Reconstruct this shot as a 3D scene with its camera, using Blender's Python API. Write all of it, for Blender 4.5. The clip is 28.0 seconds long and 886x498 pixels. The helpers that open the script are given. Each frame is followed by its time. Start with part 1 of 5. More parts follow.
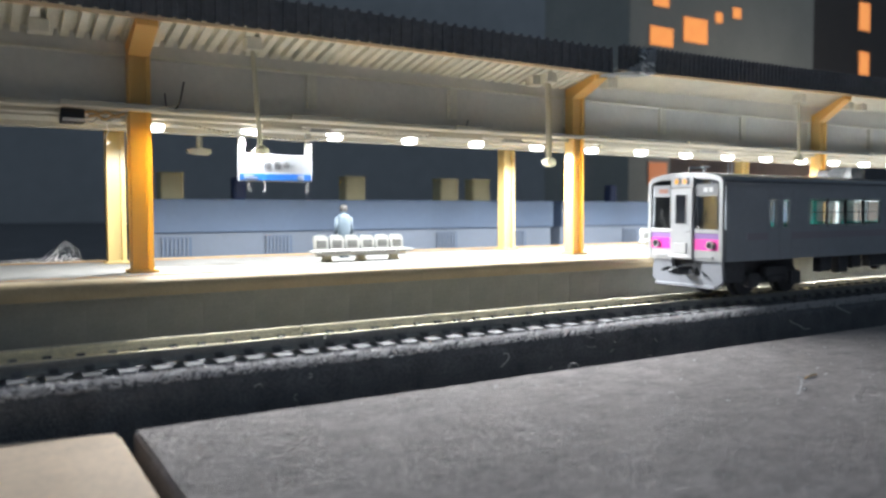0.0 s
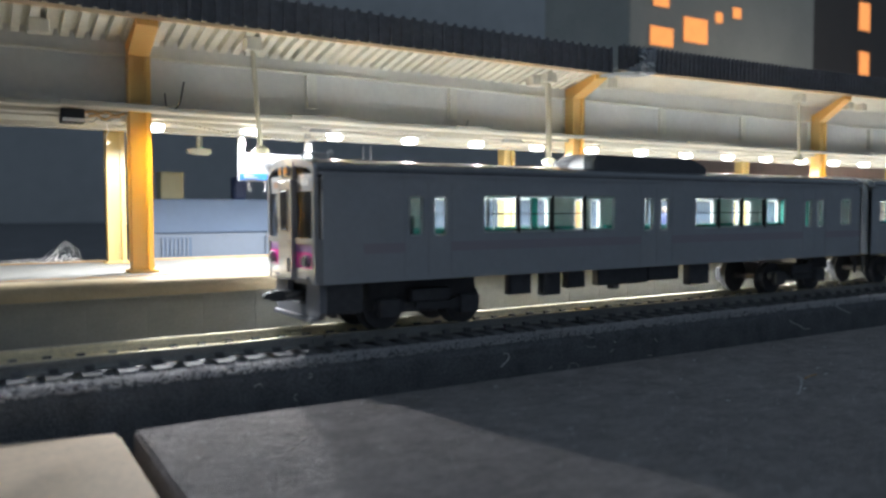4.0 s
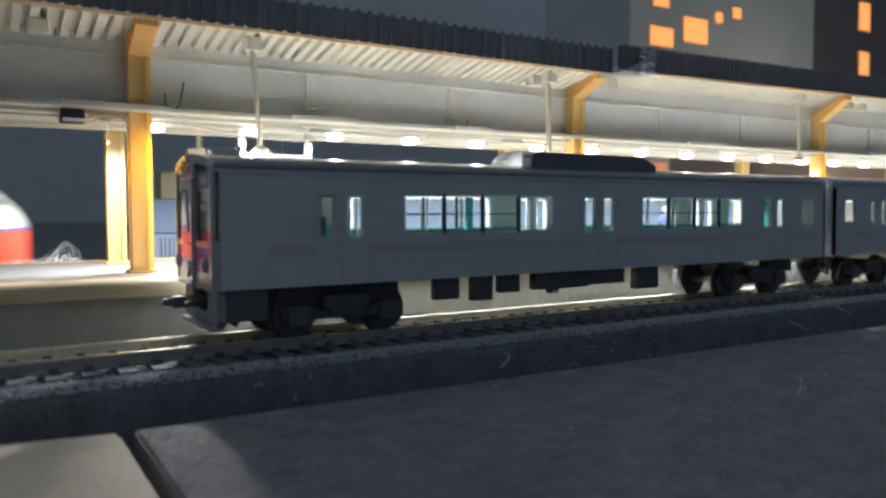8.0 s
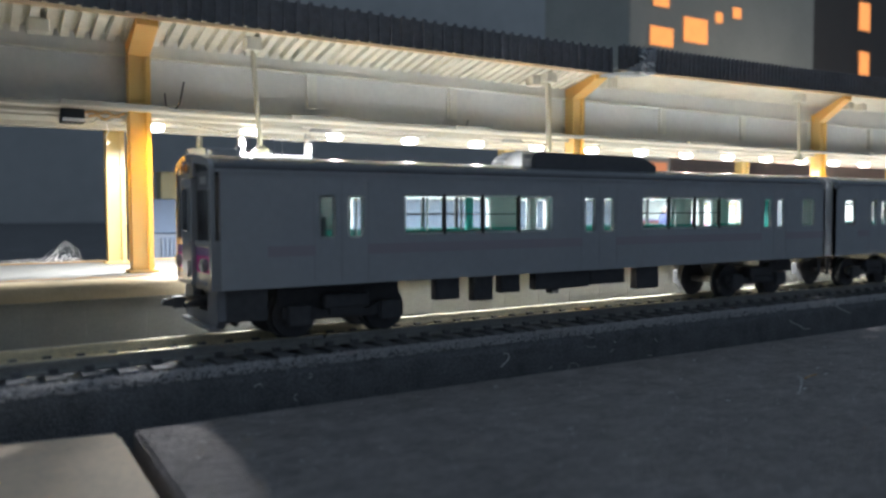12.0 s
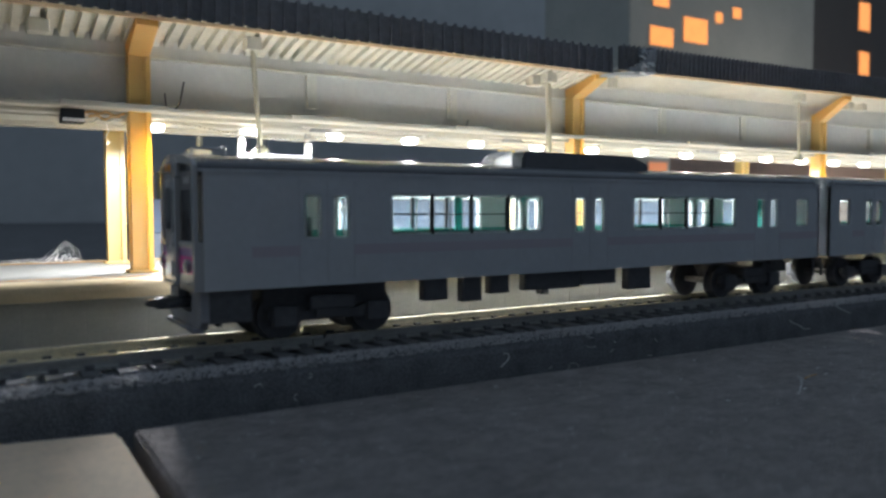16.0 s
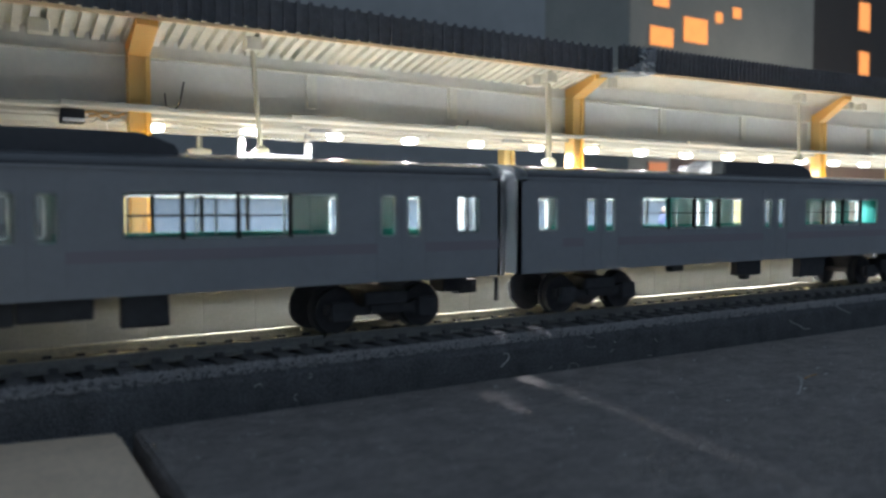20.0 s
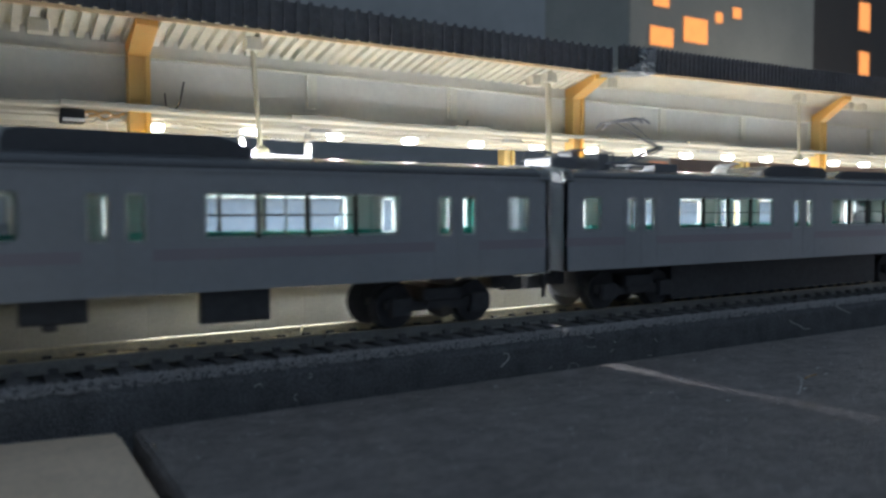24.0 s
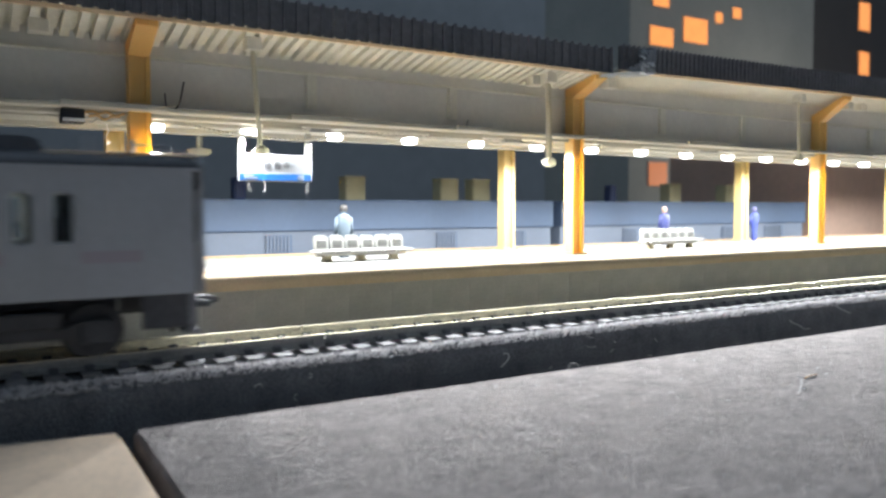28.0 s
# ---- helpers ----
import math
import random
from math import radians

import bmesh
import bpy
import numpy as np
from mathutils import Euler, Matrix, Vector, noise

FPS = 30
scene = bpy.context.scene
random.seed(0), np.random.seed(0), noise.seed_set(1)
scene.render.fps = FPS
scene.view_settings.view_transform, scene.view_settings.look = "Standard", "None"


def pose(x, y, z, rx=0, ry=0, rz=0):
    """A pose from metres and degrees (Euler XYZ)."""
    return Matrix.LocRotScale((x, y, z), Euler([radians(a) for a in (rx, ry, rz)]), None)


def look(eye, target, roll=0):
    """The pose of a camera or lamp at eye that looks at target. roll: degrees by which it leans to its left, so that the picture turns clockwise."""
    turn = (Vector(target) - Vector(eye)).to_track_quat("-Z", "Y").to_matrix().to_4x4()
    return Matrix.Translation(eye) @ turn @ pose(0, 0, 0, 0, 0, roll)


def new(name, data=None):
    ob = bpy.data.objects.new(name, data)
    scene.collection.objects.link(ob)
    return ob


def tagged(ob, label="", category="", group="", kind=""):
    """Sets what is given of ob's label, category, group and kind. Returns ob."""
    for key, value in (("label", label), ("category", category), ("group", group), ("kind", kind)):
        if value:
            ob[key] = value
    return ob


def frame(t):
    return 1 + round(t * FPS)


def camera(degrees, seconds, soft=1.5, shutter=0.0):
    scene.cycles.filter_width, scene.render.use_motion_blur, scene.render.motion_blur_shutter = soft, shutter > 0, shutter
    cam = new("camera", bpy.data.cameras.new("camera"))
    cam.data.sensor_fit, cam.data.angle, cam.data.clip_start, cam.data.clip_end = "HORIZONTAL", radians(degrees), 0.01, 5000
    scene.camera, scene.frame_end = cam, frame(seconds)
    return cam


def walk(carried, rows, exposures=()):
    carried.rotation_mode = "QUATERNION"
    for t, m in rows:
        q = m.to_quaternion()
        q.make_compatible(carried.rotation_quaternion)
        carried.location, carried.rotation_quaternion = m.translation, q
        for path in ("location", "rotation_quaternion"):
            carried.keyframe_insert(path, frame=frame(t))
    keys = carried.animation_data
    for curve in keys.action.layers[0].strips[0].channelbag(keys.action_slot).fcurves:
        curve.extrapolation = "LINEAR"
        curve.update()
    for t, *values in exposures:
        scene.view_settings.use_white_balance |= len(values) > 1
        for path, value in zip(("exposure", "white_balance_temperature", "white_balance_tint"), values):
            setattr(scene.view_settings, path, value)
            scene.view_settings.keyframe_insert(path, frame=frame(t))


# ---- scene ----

MM = 0.001  # everything below is a table-top model railway, written in millimetres


def mm(x, y, z, rx=0, ry=0, rz=0):
    return pose(x * MM, y * MM, z * MM, rx, ry, rz)


# ---- camera ----
cam = camera(60.26, 28.0, soft=2.6, shutter=0.5)
EYE = Vector((0.0, -105.8, 17.17)) * MM
YAW, PITCH, ROLL = radians(31.665), radians(2.864), -0.163
AHEAD = Vector((math.sin(YAW) * math.cos(PITCH), math.cos(YAW) * math.cos(PITCH), -math.sin(PITCH)))
cam.data.dof.use_dof, cam.data.dof.focus_distance, cam.data.dof.aperture_fstop = True, 0.145, 35.0
STAND = look(EYE, EYE + AHEAD, ROLL)
walk(cam, [(0, STAND), (28, STAND)], exposures=[(0, 0.13), (3.0, 0.28), (5.5, 0.55), (25.0, 0.55), (26.0, 0.65), (27.3, 0.46), (28, 0.41)])

# ---- light ----
world = bpy.data.worlds.new("night_room")
scene.world = world
world.use_nodes = True
world.node_tree.nodes["Background"].inputs[0].default_value = (0.48, 0.63, 0.80, 1)
world.node_tree.nodes["Background"].inputs[1].default_value = 0.25
LED_X = [27.2 + 16.67 * k for k in range(22)]
LED_Y, LED_Z = 32.5, 31.4
LED_WATTS = 0.070
FILL_WATTS = 0.26


def led_lamp(x):
    data = bpy.data.lights.new("led_light", "SPOT")
    data.spot_size, data.spot_blend = radians(178), 0.25
    data.shadow_soft_size, data.energy, data.color = 0.8 * MM, LED_WATTS, (0.90, 0.935, 0.96)
    ob = new("led_light", data)
    ob.matrix_basis = mm(x, LED_Y - 0.3, LED_Z - 1.2)
    return ob


for x in LED_X:
    led_lamp(x)

# ---- materials ----


def material(name, color, rough=0.5, metal=0.0, grain=0.0, scale=1.0, stain=0.0, bump=0.0, bump_scale=6.0, vary=0.0, emit=0.0, spec=0.5, sub=0.0, depth=0.0004):
    """Principled material; grain and stain are the strengths of fine and broad variation, scale in 1/mm."""
    m = bpy.data.materials.new(name)
    m.use_nodes = True
    nt = m.node_tree
    b = nt.nodes["Principled BSDF"]
    b.inputs["Base Color"].default_value = (*color, 1)
    b.inputs["Roughness"].default_value = rough
    b.inputs["Metallic"].default_value = metal
    b.inputs["Specular IOR Level"].default_value = spec
    if sub:
        b.inputs["Subsurface Weight"].default_value = sub
        b.inputs["Subsurface Radius"].default_value = (0.002, 0.0012, 0.0004)
        b.inputs["Subsurface Scale"].default_value = 1.0
    if emit:
        b.inputs["Emission Color"].default_value = (*color, 1)
        b.inputs["Emission Strength"].default_value = emit
    co = nt.nodes.new("ShaderNodeTexCoord")
    last = None
    if grain or stain or vary:
        value = None
        for amount, sc, det in ((grain, scale * 1000, 4), (stain, scale * 90, 3)):
            if not amount:
                continue
            n = nt.nodes.new("ShaderNodeTexNoise")
            n.inputs["Scale"].default_value, n.inputs["Detail"].default_value = sc, det
            nt.links.new(co.outputs["Object"], n.inputs["Vector"])
            r = nt.nodes.new("ShaderNodeMapRange")
            r.inputs["From Min"].default_value, r.inputs["From Max"].default_value = 0.25, 0.75
            r.inputs["To Min"].default_value, r.inputs["To Max"].default_value = 1 - amount, 1 + amount * 0.6
            nt.links.new(n.outputs["Fac"], r.inputs["Value"])
            value = r.outputs[0] if value is None else mul(nt, value, r.outputs[0])
        if vary:
            info = nt.nodes.new("ShaderNodeObjectInfo")
            r = nt.nodes.new("ShaderNodeMapRange")
            r.inputs["To Min"].default_value, r.inputs["To Max"].default_value = 1 - vary, 1 + vary
            nt.links.new(info.outputs["Random"], r.inputs["Value"])
            value = r.outputs[0] if value is None else mul(nt, value, r.outputs[0])
        mixer = nt.nodes.new("ShaderNodeVectorMath")
        mixer.operation = "SCALE"
        mixer.inputs[0].default_value = color
        nt.links.new(value, mixer.inputs["Scale"])
        nt.links.new(mixer.outputs[0], b.inputs["Base Color"])
    if bump:
        n = nt.nodes.new("ShaderNodeTexNoise")
        n.inputs["Scale"].default_value, n.inputs["Detail"].default_value = bump_scale * 1000, 5
        nt.links.new(co.outputs["Object"], n.inputs["Vector"])
        bp = nt.nodes.new("ShaderNodeBump")
        bp.inputs["Strength"].default_value, bp.inputs["Distance"].default_value = bump, depth
        nt.links.new(n.outputs["Fac"], bp.inputs["Height"])
        nt.links.new(bp.outputs[0], b.inputs["Normal"])
    return m


def mul(nt, a, b):
    n = nt.nodes.new("ShaderNodeMath")
    n.operation = "MULTIPLY"
    nt.links.new(a, n.inputs[0])
    nt.links.new(b, n.inputs[1])
    return n.outputs[0]


def glass_material(name, tint=(0.92, 0.96, 0.97), gloss=0.08, haze=0.0):
    m = bpy.data.materials.new(name)
    m.use_nodes = True
    nt = m.node_tree
    nt.nodes.remove(nt.nodes["Principled BSDF"])
    out = nt.nodes["Material Output"]
    t = nt.nodes.new("ShaderNodeBsdfTransparent")
    t.inputs[0].default_value = (*tint, 1)
    g = nt.nodes.new("ShaderNodeBsdfGlossy")
    g.inputs["Roughness"].default_value = 0.04
    lw = nt.nodes.new("ShaderNodeLayerWeight")
    lw.inputs[0].default_value = 0.5
    steep = nt.nodes.new("ShaderNodeMath")
    steep.operation, steep.inputs[1].default_value = "POWER", 5.0
    f = nt.nodes.new("ShaderNodeMath")
    f.operation, f.inputs[1].default_value, f.inputs[2].default_value = "MULTIPLY_ADD", 0.5, gloss * 0.4
    nt.links.new(lw.outputs["Facing"], steep.inputs[0])
    nt.links.new(steep.outputs[0], f.inputs[0])
    mix = nt.nodes.new("ShaderNodeMixShader")
    nt.links.new(f.outputs[0], mix.inputs[0])
    nt.links.new(t.outputs[0], mix.inputs[1])
    nt.links.new(g.outputs[0], mix.inputs[2])
    last = mix
    if haze:
        scatter = nt.nodes.new("ShaderNodeBsdfTranslucent")
        scatter.inputs[0].default_value = (0.9, 0.9, 0.9, 1)
        last = nt.nodes.new("ShaderNodeMixShader")
        last.inputs[0].default_value = haze
        nt.links.new(mix.outputs[0], last.inputs[1])
        nt.links.new(scatter.outputs[0], last.inputs[2])
    nt.links.new(last.outputs[0], out.inputs[0])
    return m


def fibre_board(name, color):
    """Grey pressed-fibre board: fine streaked grain over soft lumps."""
    m = material(name, color, 0.95)
    nt = m.node_tree
    b = nt.nodes["Principled BSDF"]
    co = nt.nodes.new("ShaderNodeTexCoord")
    heights = []
    for sx, sy, sc, det in ((0.5, 1.2, 1700, 5), (0.7, 1.0, 520, 4), (0.10, 1.5, 1300, 4)):
        mp = nt.nodes.new("ShaderNodeMapping")
        mp.inputs["Scale"].default_value = (sx, sy, 1)
        mp.inputs["Rotation"].default_value = (0, 0, 0.2)
        n = nt.nodes.new("ShaderNodeTexNoise")
        n.inputs["Scale"].default_value, n.inputs["Detail"].default_value, n.inputs["Roughness"].default_value = sc, det, 0.7
        nt.links.new(co.outputs["Object"], mp.inputs[0])
        nt.links.new(mp.outputs[0], n.inputs["Vector"])
        heights.append(n.outputs["Fac"])
    add = nt.nodes.new("ShaderNodeMath")
    add.operation = "ADD"
    nt.links.new(heights[0], add.inputs[0])
    nt.links.new(heights[1], add.inputs[1])
    add2 = nt.nodes.new("ShaderNodeMath")
    add2.operation = "MULTIPLY_ADD"
    add2.inputs[1].default_value = 0.6
    nt.links.new(heights[2], add2.inputs[0])
    nt.links.new(add.outputs[0], add2.inputs[2])
    bp = nt.nodes.new("ShaderNodeBump")
    bp.inputs["Strength"].default_value, bp.inputs["Distance"].default_value = 1.0, 0.002
    nt.links.new(add2.outputs[0], bp.inputs["Height"])
    nt.links.new(bp.outputs[0], b.inputs["Normal"])
    r = nt.nodes.new("ShaderNodeMapRange")
    r.inputs["From Min"].default_value, r.inputs["From Max"].default_value = 0.9, 1.7
    r.inputs["To Min"].default_value, r.inputs["To Max"].default_value = 0.6, 1.3
    sc = nt.nodes.new("ShaderNodeVectorMath")
    sc.operation, sc.inputs[0].default_value = "SCALE", color
    nt.links.new(add2.outputs[0], r.inputs["Value"])
    blot = nt.nodes.new("ShaderNodeTexNoise")
    blot.inputs["Scale"].default_value, blot.inputs["Detail"].default_value = 190, 3
    nt.links.new(co.outputs["Object"], blot.inputs["Vector"])
    br = nt.nodes.new("ShaderNodeMapRange")
    br.inputs["From Min"].default_value, br.inputs["From Max"].default_value = 0.3, 0.7
    br.inputs["To Min"].default_value, br.inputs["To Max"].default_value = 0.85, 1.11
    nt.links.new(blot.outputs["Fac"], br.inputs["Value"])
    nt.links.new(mul(nt, r.outputs[0], br.outputs[0]), sc.inputs["Scale"])
    nt.links.new(sc.outputs[0], b.inputs["Base Color"])
    return m


def milky_material(name, color, share=0.5, glow=None):
    """Thin milky plastic that lets light through."""
    m = bpy.data.materials.new(name)
    m.use_nodes = True
    nt = m.node_tree
    b = nt.nodes["Principled BSDF"]
    b.inputs["Base Color"].default_value = (*color, 1)
    b.inputs["Roughness"].default_value = 0.4
    t = nt.nodes.new("ShaderNodeBsdfTranslucent")
    t.inputs[0].default_value = (*(glow or color), 1)
    mix = nt.nodes.new("ShaderNodeMixShader")
    mix.inputs[0].default_value = share
    nt.links.new(b.outputs[0], mix.inputs[1])
    nt.links.new(t.outputs[0], mix.inputs[2])
    nt.links.new(mix.outputs[0], nt.nodes["Material Output"].inputs[0])
    return m


M = {
    "milky": milky_material("milky_plastic", (0.96, 0.97, 0.97), 0.85),
    "felt": fibre_board("grey_board", (0.53, 0.485, 0.48)),
    "cork": material("beige_board", (0.84, 0.66, 0.50), 0.8, 0, 0.12, 1.5, 0.12, 0.25, 3),
    "table": material("table", (0.13, 0.13, 0.14), 0.8, 0, 0.3, 0.5, 0.3, 0.3, 1),
    "foam": material("dark_foam", (0.30, 0.31, 0.335), 0.95, 0, 0.4, 3, 0.3, 1.0, 4, depth=0.0009),
    "sleeper": material("sleeper_plastic", (0.23, 0.23, 0.24), 0.7, 0, 0.3, 3, 0.2, 0.4, 6, vary=0.25),
    "rail": material("nickel_rail", (0.68, 0.63, 0.48), 0.33, 1, 0.15, 2, 0.2, 0.1, 4),
    # one rail metal twice: bounced light and shade are put into the colours
    "rail_lit": material("rail_web_lit", (0.92, 0.85, 0.62), 0.34, 0.55, 0.2, 2, 0.2, 0.2, 4),
    "rail_shaded": material("rail_web_shaded", (0.42, 0.425, 0.41), 0.45, 0.3, 0.2, 2, 0.2, 0.2, 4),
    "concrete": material("platform_paving", (0.225, 0.221, 0.21), 0.8, 0, 0.25, 2.5, 0.2, 0.35, 5, vary=0.05),
    "lip": material("platform_edge", (0.52, 0.41, 0.26), 0.7, 0, 0.1, 2, 0.12, 0.2, 5, vary=0.03),
    "wall": material("platform_wall", (0.43, 0.43, 0.40), 0.75, 0, 0.1, 2, 0.15, 0.25, 4, vary=0.02),
    "line": material("yellow_line", (0.50, 0.20, 0.012), 0.6, 0, 0.2, 3, 0.2),
    "column": milky_material("orange_column", (0.93, 0.68, 0.28), 0.45, (1.0, 0.66, 0.15)),
    "column_pale": milky_material("yellow_column", (0.66, 0.52, 0.23), 0.4, (0.9, 0.62, 0.2)),
    "milky_cream": milky_material("milky_cream", (0.72, 0.69, 0.57), 0.5),
    # warm tint of the trim imitates light leaking along the roof edge
    "trim": milky_material("edge_trim", (0.92, 0.80, 0.62), 0.55, (1.0, 0.84, 0.62)),
    "sign_white": material("sign_white", (0.21, 0.22, 0.235), 0.4),
    "roof": material("roof_sheet", (0.84, 0.82, 0.72), 0.6, 0, 0.08, 1, 0.12, 0.15, 3),
    "roof_out": material("roof_outer", (0.18, 0.183, 0.20), 0.5, 0, 0.2, 1, 0.2, 0.2, 3),
    "panel": material("canopy_panel", (0.79, 0.775, 0.725), 0.55, 0, 0.05, 1, 0.08, 0.08, 3),
    "cream": material("cream_plastic", (0.50, 0.48, 0.41), 0.5, 0, 0.06, 1, 0.1, 0.1, 3),
    "white": material("white_plastic", (0.34, 0.34, 0.32), 0.4, 0, 0.04, 1, 0.05, 0.05, 3),
    "wire": material("grey_wire", (0.5, 0.48, 0.44), 0.5),
    "black": material("black_plastic", (0.02, 0.02, 0.022), 0.4, 0, 0.1, 1, 0.1),
    "led": material("led_lens", (1, 1, 1), 0.3, emit=7.0),
    "blue": material("sign_blue", (0.010, 0.10, 0.38), 0.4),
    "ink": material("sign_ink", (0.03, 0.03, 0.035), 0.5),
    "steel": material("steel_body", (0.55, 0.58, 0.62), 0.45, 0.3, 0.05, 1, 0.06, 0.04, 4),
    "face": material("train_face", (0.40, 0.405, 0.415), 0.22, 0.1, 0.03, 1, 0.04),
    "magenta": material("magenta_stripe", (0.80, 0.03, 0.36), 0.4, 0, 0.03, 1, 0.03),
    "purple": material("purple_stripe", (0.25, 0.12, 0.36), 0.4, 0, 0.03, 1, 0.03),
    "roof_car": material("train_roof", (0.14, 0.145, 0.16), 0.22, 0.1, 0.1, 1, 0.1, 0.03, 4),
    "under": material("underframe", (0.10, 0.103, 0.112), 0.6, 0.1, 0.2, 1, 0.2, 0.2, 4),
    "wheel": material("wheel_steel", (0.30, 0.29, 0.28), 0.35, 0.9, 0.1, 1, 0.1),
    "glass": glass_material("window_glass", haze=0.012),
    "dark_glass": material("dark_glass", (0.015, 0.016, 0.02), 0.08),
    "teal": material("teal_seat", (0.012, 0.24, 0.20), 0.5, 0, 0.05, 1, 0.05),
    "inner": material("car_interior", (0.52, 0.52, 0.51), 0.5, 0, 0.04, 1, 0.05),
    "ac": material("roof_unit_grey", (0.55, 0.56, 0.57), 0.45, 0.1, 0.05, 1, 0.06),
    "red": material("express_red", (0.80, 0.06, 0.010), 0.35, 0, 0.03, 1, 0.03),
    "yellow": material("express_yellow", (0.82, 0.68, 0.03), 0.4),
    "violet": material("express_line", (0.08, 0.07, 0.35), 0.4),
    "express": material("express_white", (0.66, 0.655, 0.62), 0.35, 0, 0.03, 1, 0.04),
    "mauve": material("express_window", (0.27, 0.21, 0.32), 0.2),
    "seat": material("violet_seat", (0.32, 0.2, 0.5), 0.5),
    "shed_up": material("blue_panel", (0.085, 0.125, 0.20), 0.6, 0, 0.05, 0.6, 0.06),
    "shed_low": material("pale_panel", (0.155, 0.185, 0.24), 0.6, 0, 0.05, 0.6, 0.06),
    "house": material("building_wall", (0.46, 0.46, 0.42), 0.8, 0, 0.08, 0.3, 0.1),
    "house_dark": material("building_dark", (0.11, 0.097, 0.093), 0.8, 0, 0.08, 0.3, 0.1),
    "brick": material("building_pink", (0.58, 0.40, 0.31), 0.8, 0, 0.08, 0.3, 0.1),
    "amber": material("lit_window", (1.0, 0.36, 0.10), 0.5, 0, 0.25, 0.12, emit=0.75),
    "cream_box": material("cream_box", (0.46, 0.41, 0.24), 0.6, 0, 0.05, 0.5, 0.06),
    "fibre": material("lint", (0.85, 0.85, 0.85), 0.9),
    "backdrop": material("night_wall", (0.46, 0.46, 0.465), 0.95, 0, 0.08, 0.02, 0.12),
    "room": material("bounce_surface", (0.78, 0.79, 0.82), 0.9, 0, 0.06, 0.02, 0.08),
}

# ---- building blocks ----


def box(bm, x0, x1, y0, y1, z0, z1):
    v = [bm.verts.new(p) for p in ((x0, y0, z0), (x1, y0, z0), (x1, y1, z0), (x0, y1, z0), (x0, y0, z1), (x1, y0, z1), (x1, y1, z1), (x0, y1, z1))]
    for f in ((0, 3, 2, 1), (4, 5, 6, 7), (0, 1, 5, 4), (1, 2, 6, 5), (2, 3, 7, 6), (3, 0, 4, 7)):
        bm.faces.new([v[i] for i in f])
    return v


def boxes(*dims):
    bm = bmesh.new()
    for d in dims:
        box(bm, *d)
    return bm


def soft_box(x0, x1, y0, y1, z0, z1, r=0.15, seg=2):
    bm = boxes((x0, x1, y0, y1, z0, z1))
    bmesh.ops.bevel(bm, geom=bm.edges[:], offset=r, segments=seg, affect="EDGES", profile=0.5)
    return bm


def prism(bm, outline, a, b, axis="x"):
    """Extrudes an outline of 2D points from a to b along an axis: 'x' takes (y, z), 'y' takes (x, z), 'z' takes (x, y)."""
    put = {"x": lambda p, t: (t, p[0], p[1]), "y": lambda p, t: (p[0], t, p[1]), "z": lambda p, t: (p[0], p[1], t)}[axis]
    lo = [bm.verts.new(put(p, a)) for p in outline]
    hi = [bm.verts.new(put(p, b)) for p in outline]
    n = len(outline)
    for i in range(n):
        bm.faces.new((lo[i], lo[(i + 1) % n], hi[(i + 1) % n], hi[i]))
    bm.faces.new(lo[::-1])
    bm.faces.new(hi)


def rod(bm, p, q, r0, r1=None, n=10):
    """A round bar between two points."""
    p, q = Vector(p), Vector(q)
    r1 = r0 if r1 is None else r1
    d = (q - p).normalized()
    u = d.orthogonal().normalized()
    w = d.cross(u)
    rings = [[bm.verts.new(c + (u * math.cos(a) + w * math.sin(a)) * r) for a in [2 * math.pi * i / n for i in range(n)]] for c, r in ((p, r0), (q, r1))]
    for i in range(n):
        bm.faces.new((rings[0][i], rings[0][(i + 1) % n], rings[1][(i + 1) % n], rings[1][i]))
    bm.faces.new(rings[0][::-1])
    bm.faces.new(rings[1])


def tube(bm, points, r, n=6):
    for a, b in zip(points, points[1:]):
        rod(bm, a, b, r, n=n)


def lathe(bm, profile, n=14, centre=(0, 0, 0)):
    """Turns (radius, z) points round the z axis."""
    rings = []
    for r, z in profile:
        rings.append([bm.verts.new((centre[0] + r * math.cos(2 * math.pi * i / n), centre[1] + r * math.sin(2 * math.pi * i / n), centre[2] + z)) for i in range(n)])
    for a, b in zip(rings, rings[1:]):
        for i in range(n):
            bm.faces.new((a[i], a[(i + 1) % n], b[(i + 1) % n], b[i]))
    bm.faces.new(rings[0][::-1])
    bm.faces.new(rings[-1])


def mesh_of(name, bm, mat, smooth=False):
    bmesh.ops.recalc_face_normals(bm, faces=bm.faces[:])
    me = bpy.data.meshes.new(name)
    bmesh.ops.scale(bm, vec=(MM, MM, MM), verts=bm.verts[:])
    bm.to_mesh(me)
    bm.free()
    me.materials.append(mat)
    if smooth:
        me.polygons.foreach_set("use_smooth", [True] * len(me.polygons))
    return me


def part(name, bm, mat, parent=None, label="", smooth=False, at=None):
    """Links a bmesh as one mesh object under a thing or a part."""
    ob = new(name, bm if isinstance(bm, bpy.types.Mesh) else mesh_of(name, bm, mat, smooth))
    ob.parent = parent
    if at is not None:
        ob.matrix_basis = at
    if label:
        ob["label"] = label
    return ob


def thing(name, label, category, at=None, group="", kind=""):
    ob = new(name)
    ob.empty_display_size = 0.005
    if at is not None:
        ob.matrix_basis = at
    return tagged(ob, label, category, group, kind)


def structure(name, bm, mat, label, category, smooth=False):
    return tagged(part(name, bm, mat, smooth=smooth), label, category, "", "structure")


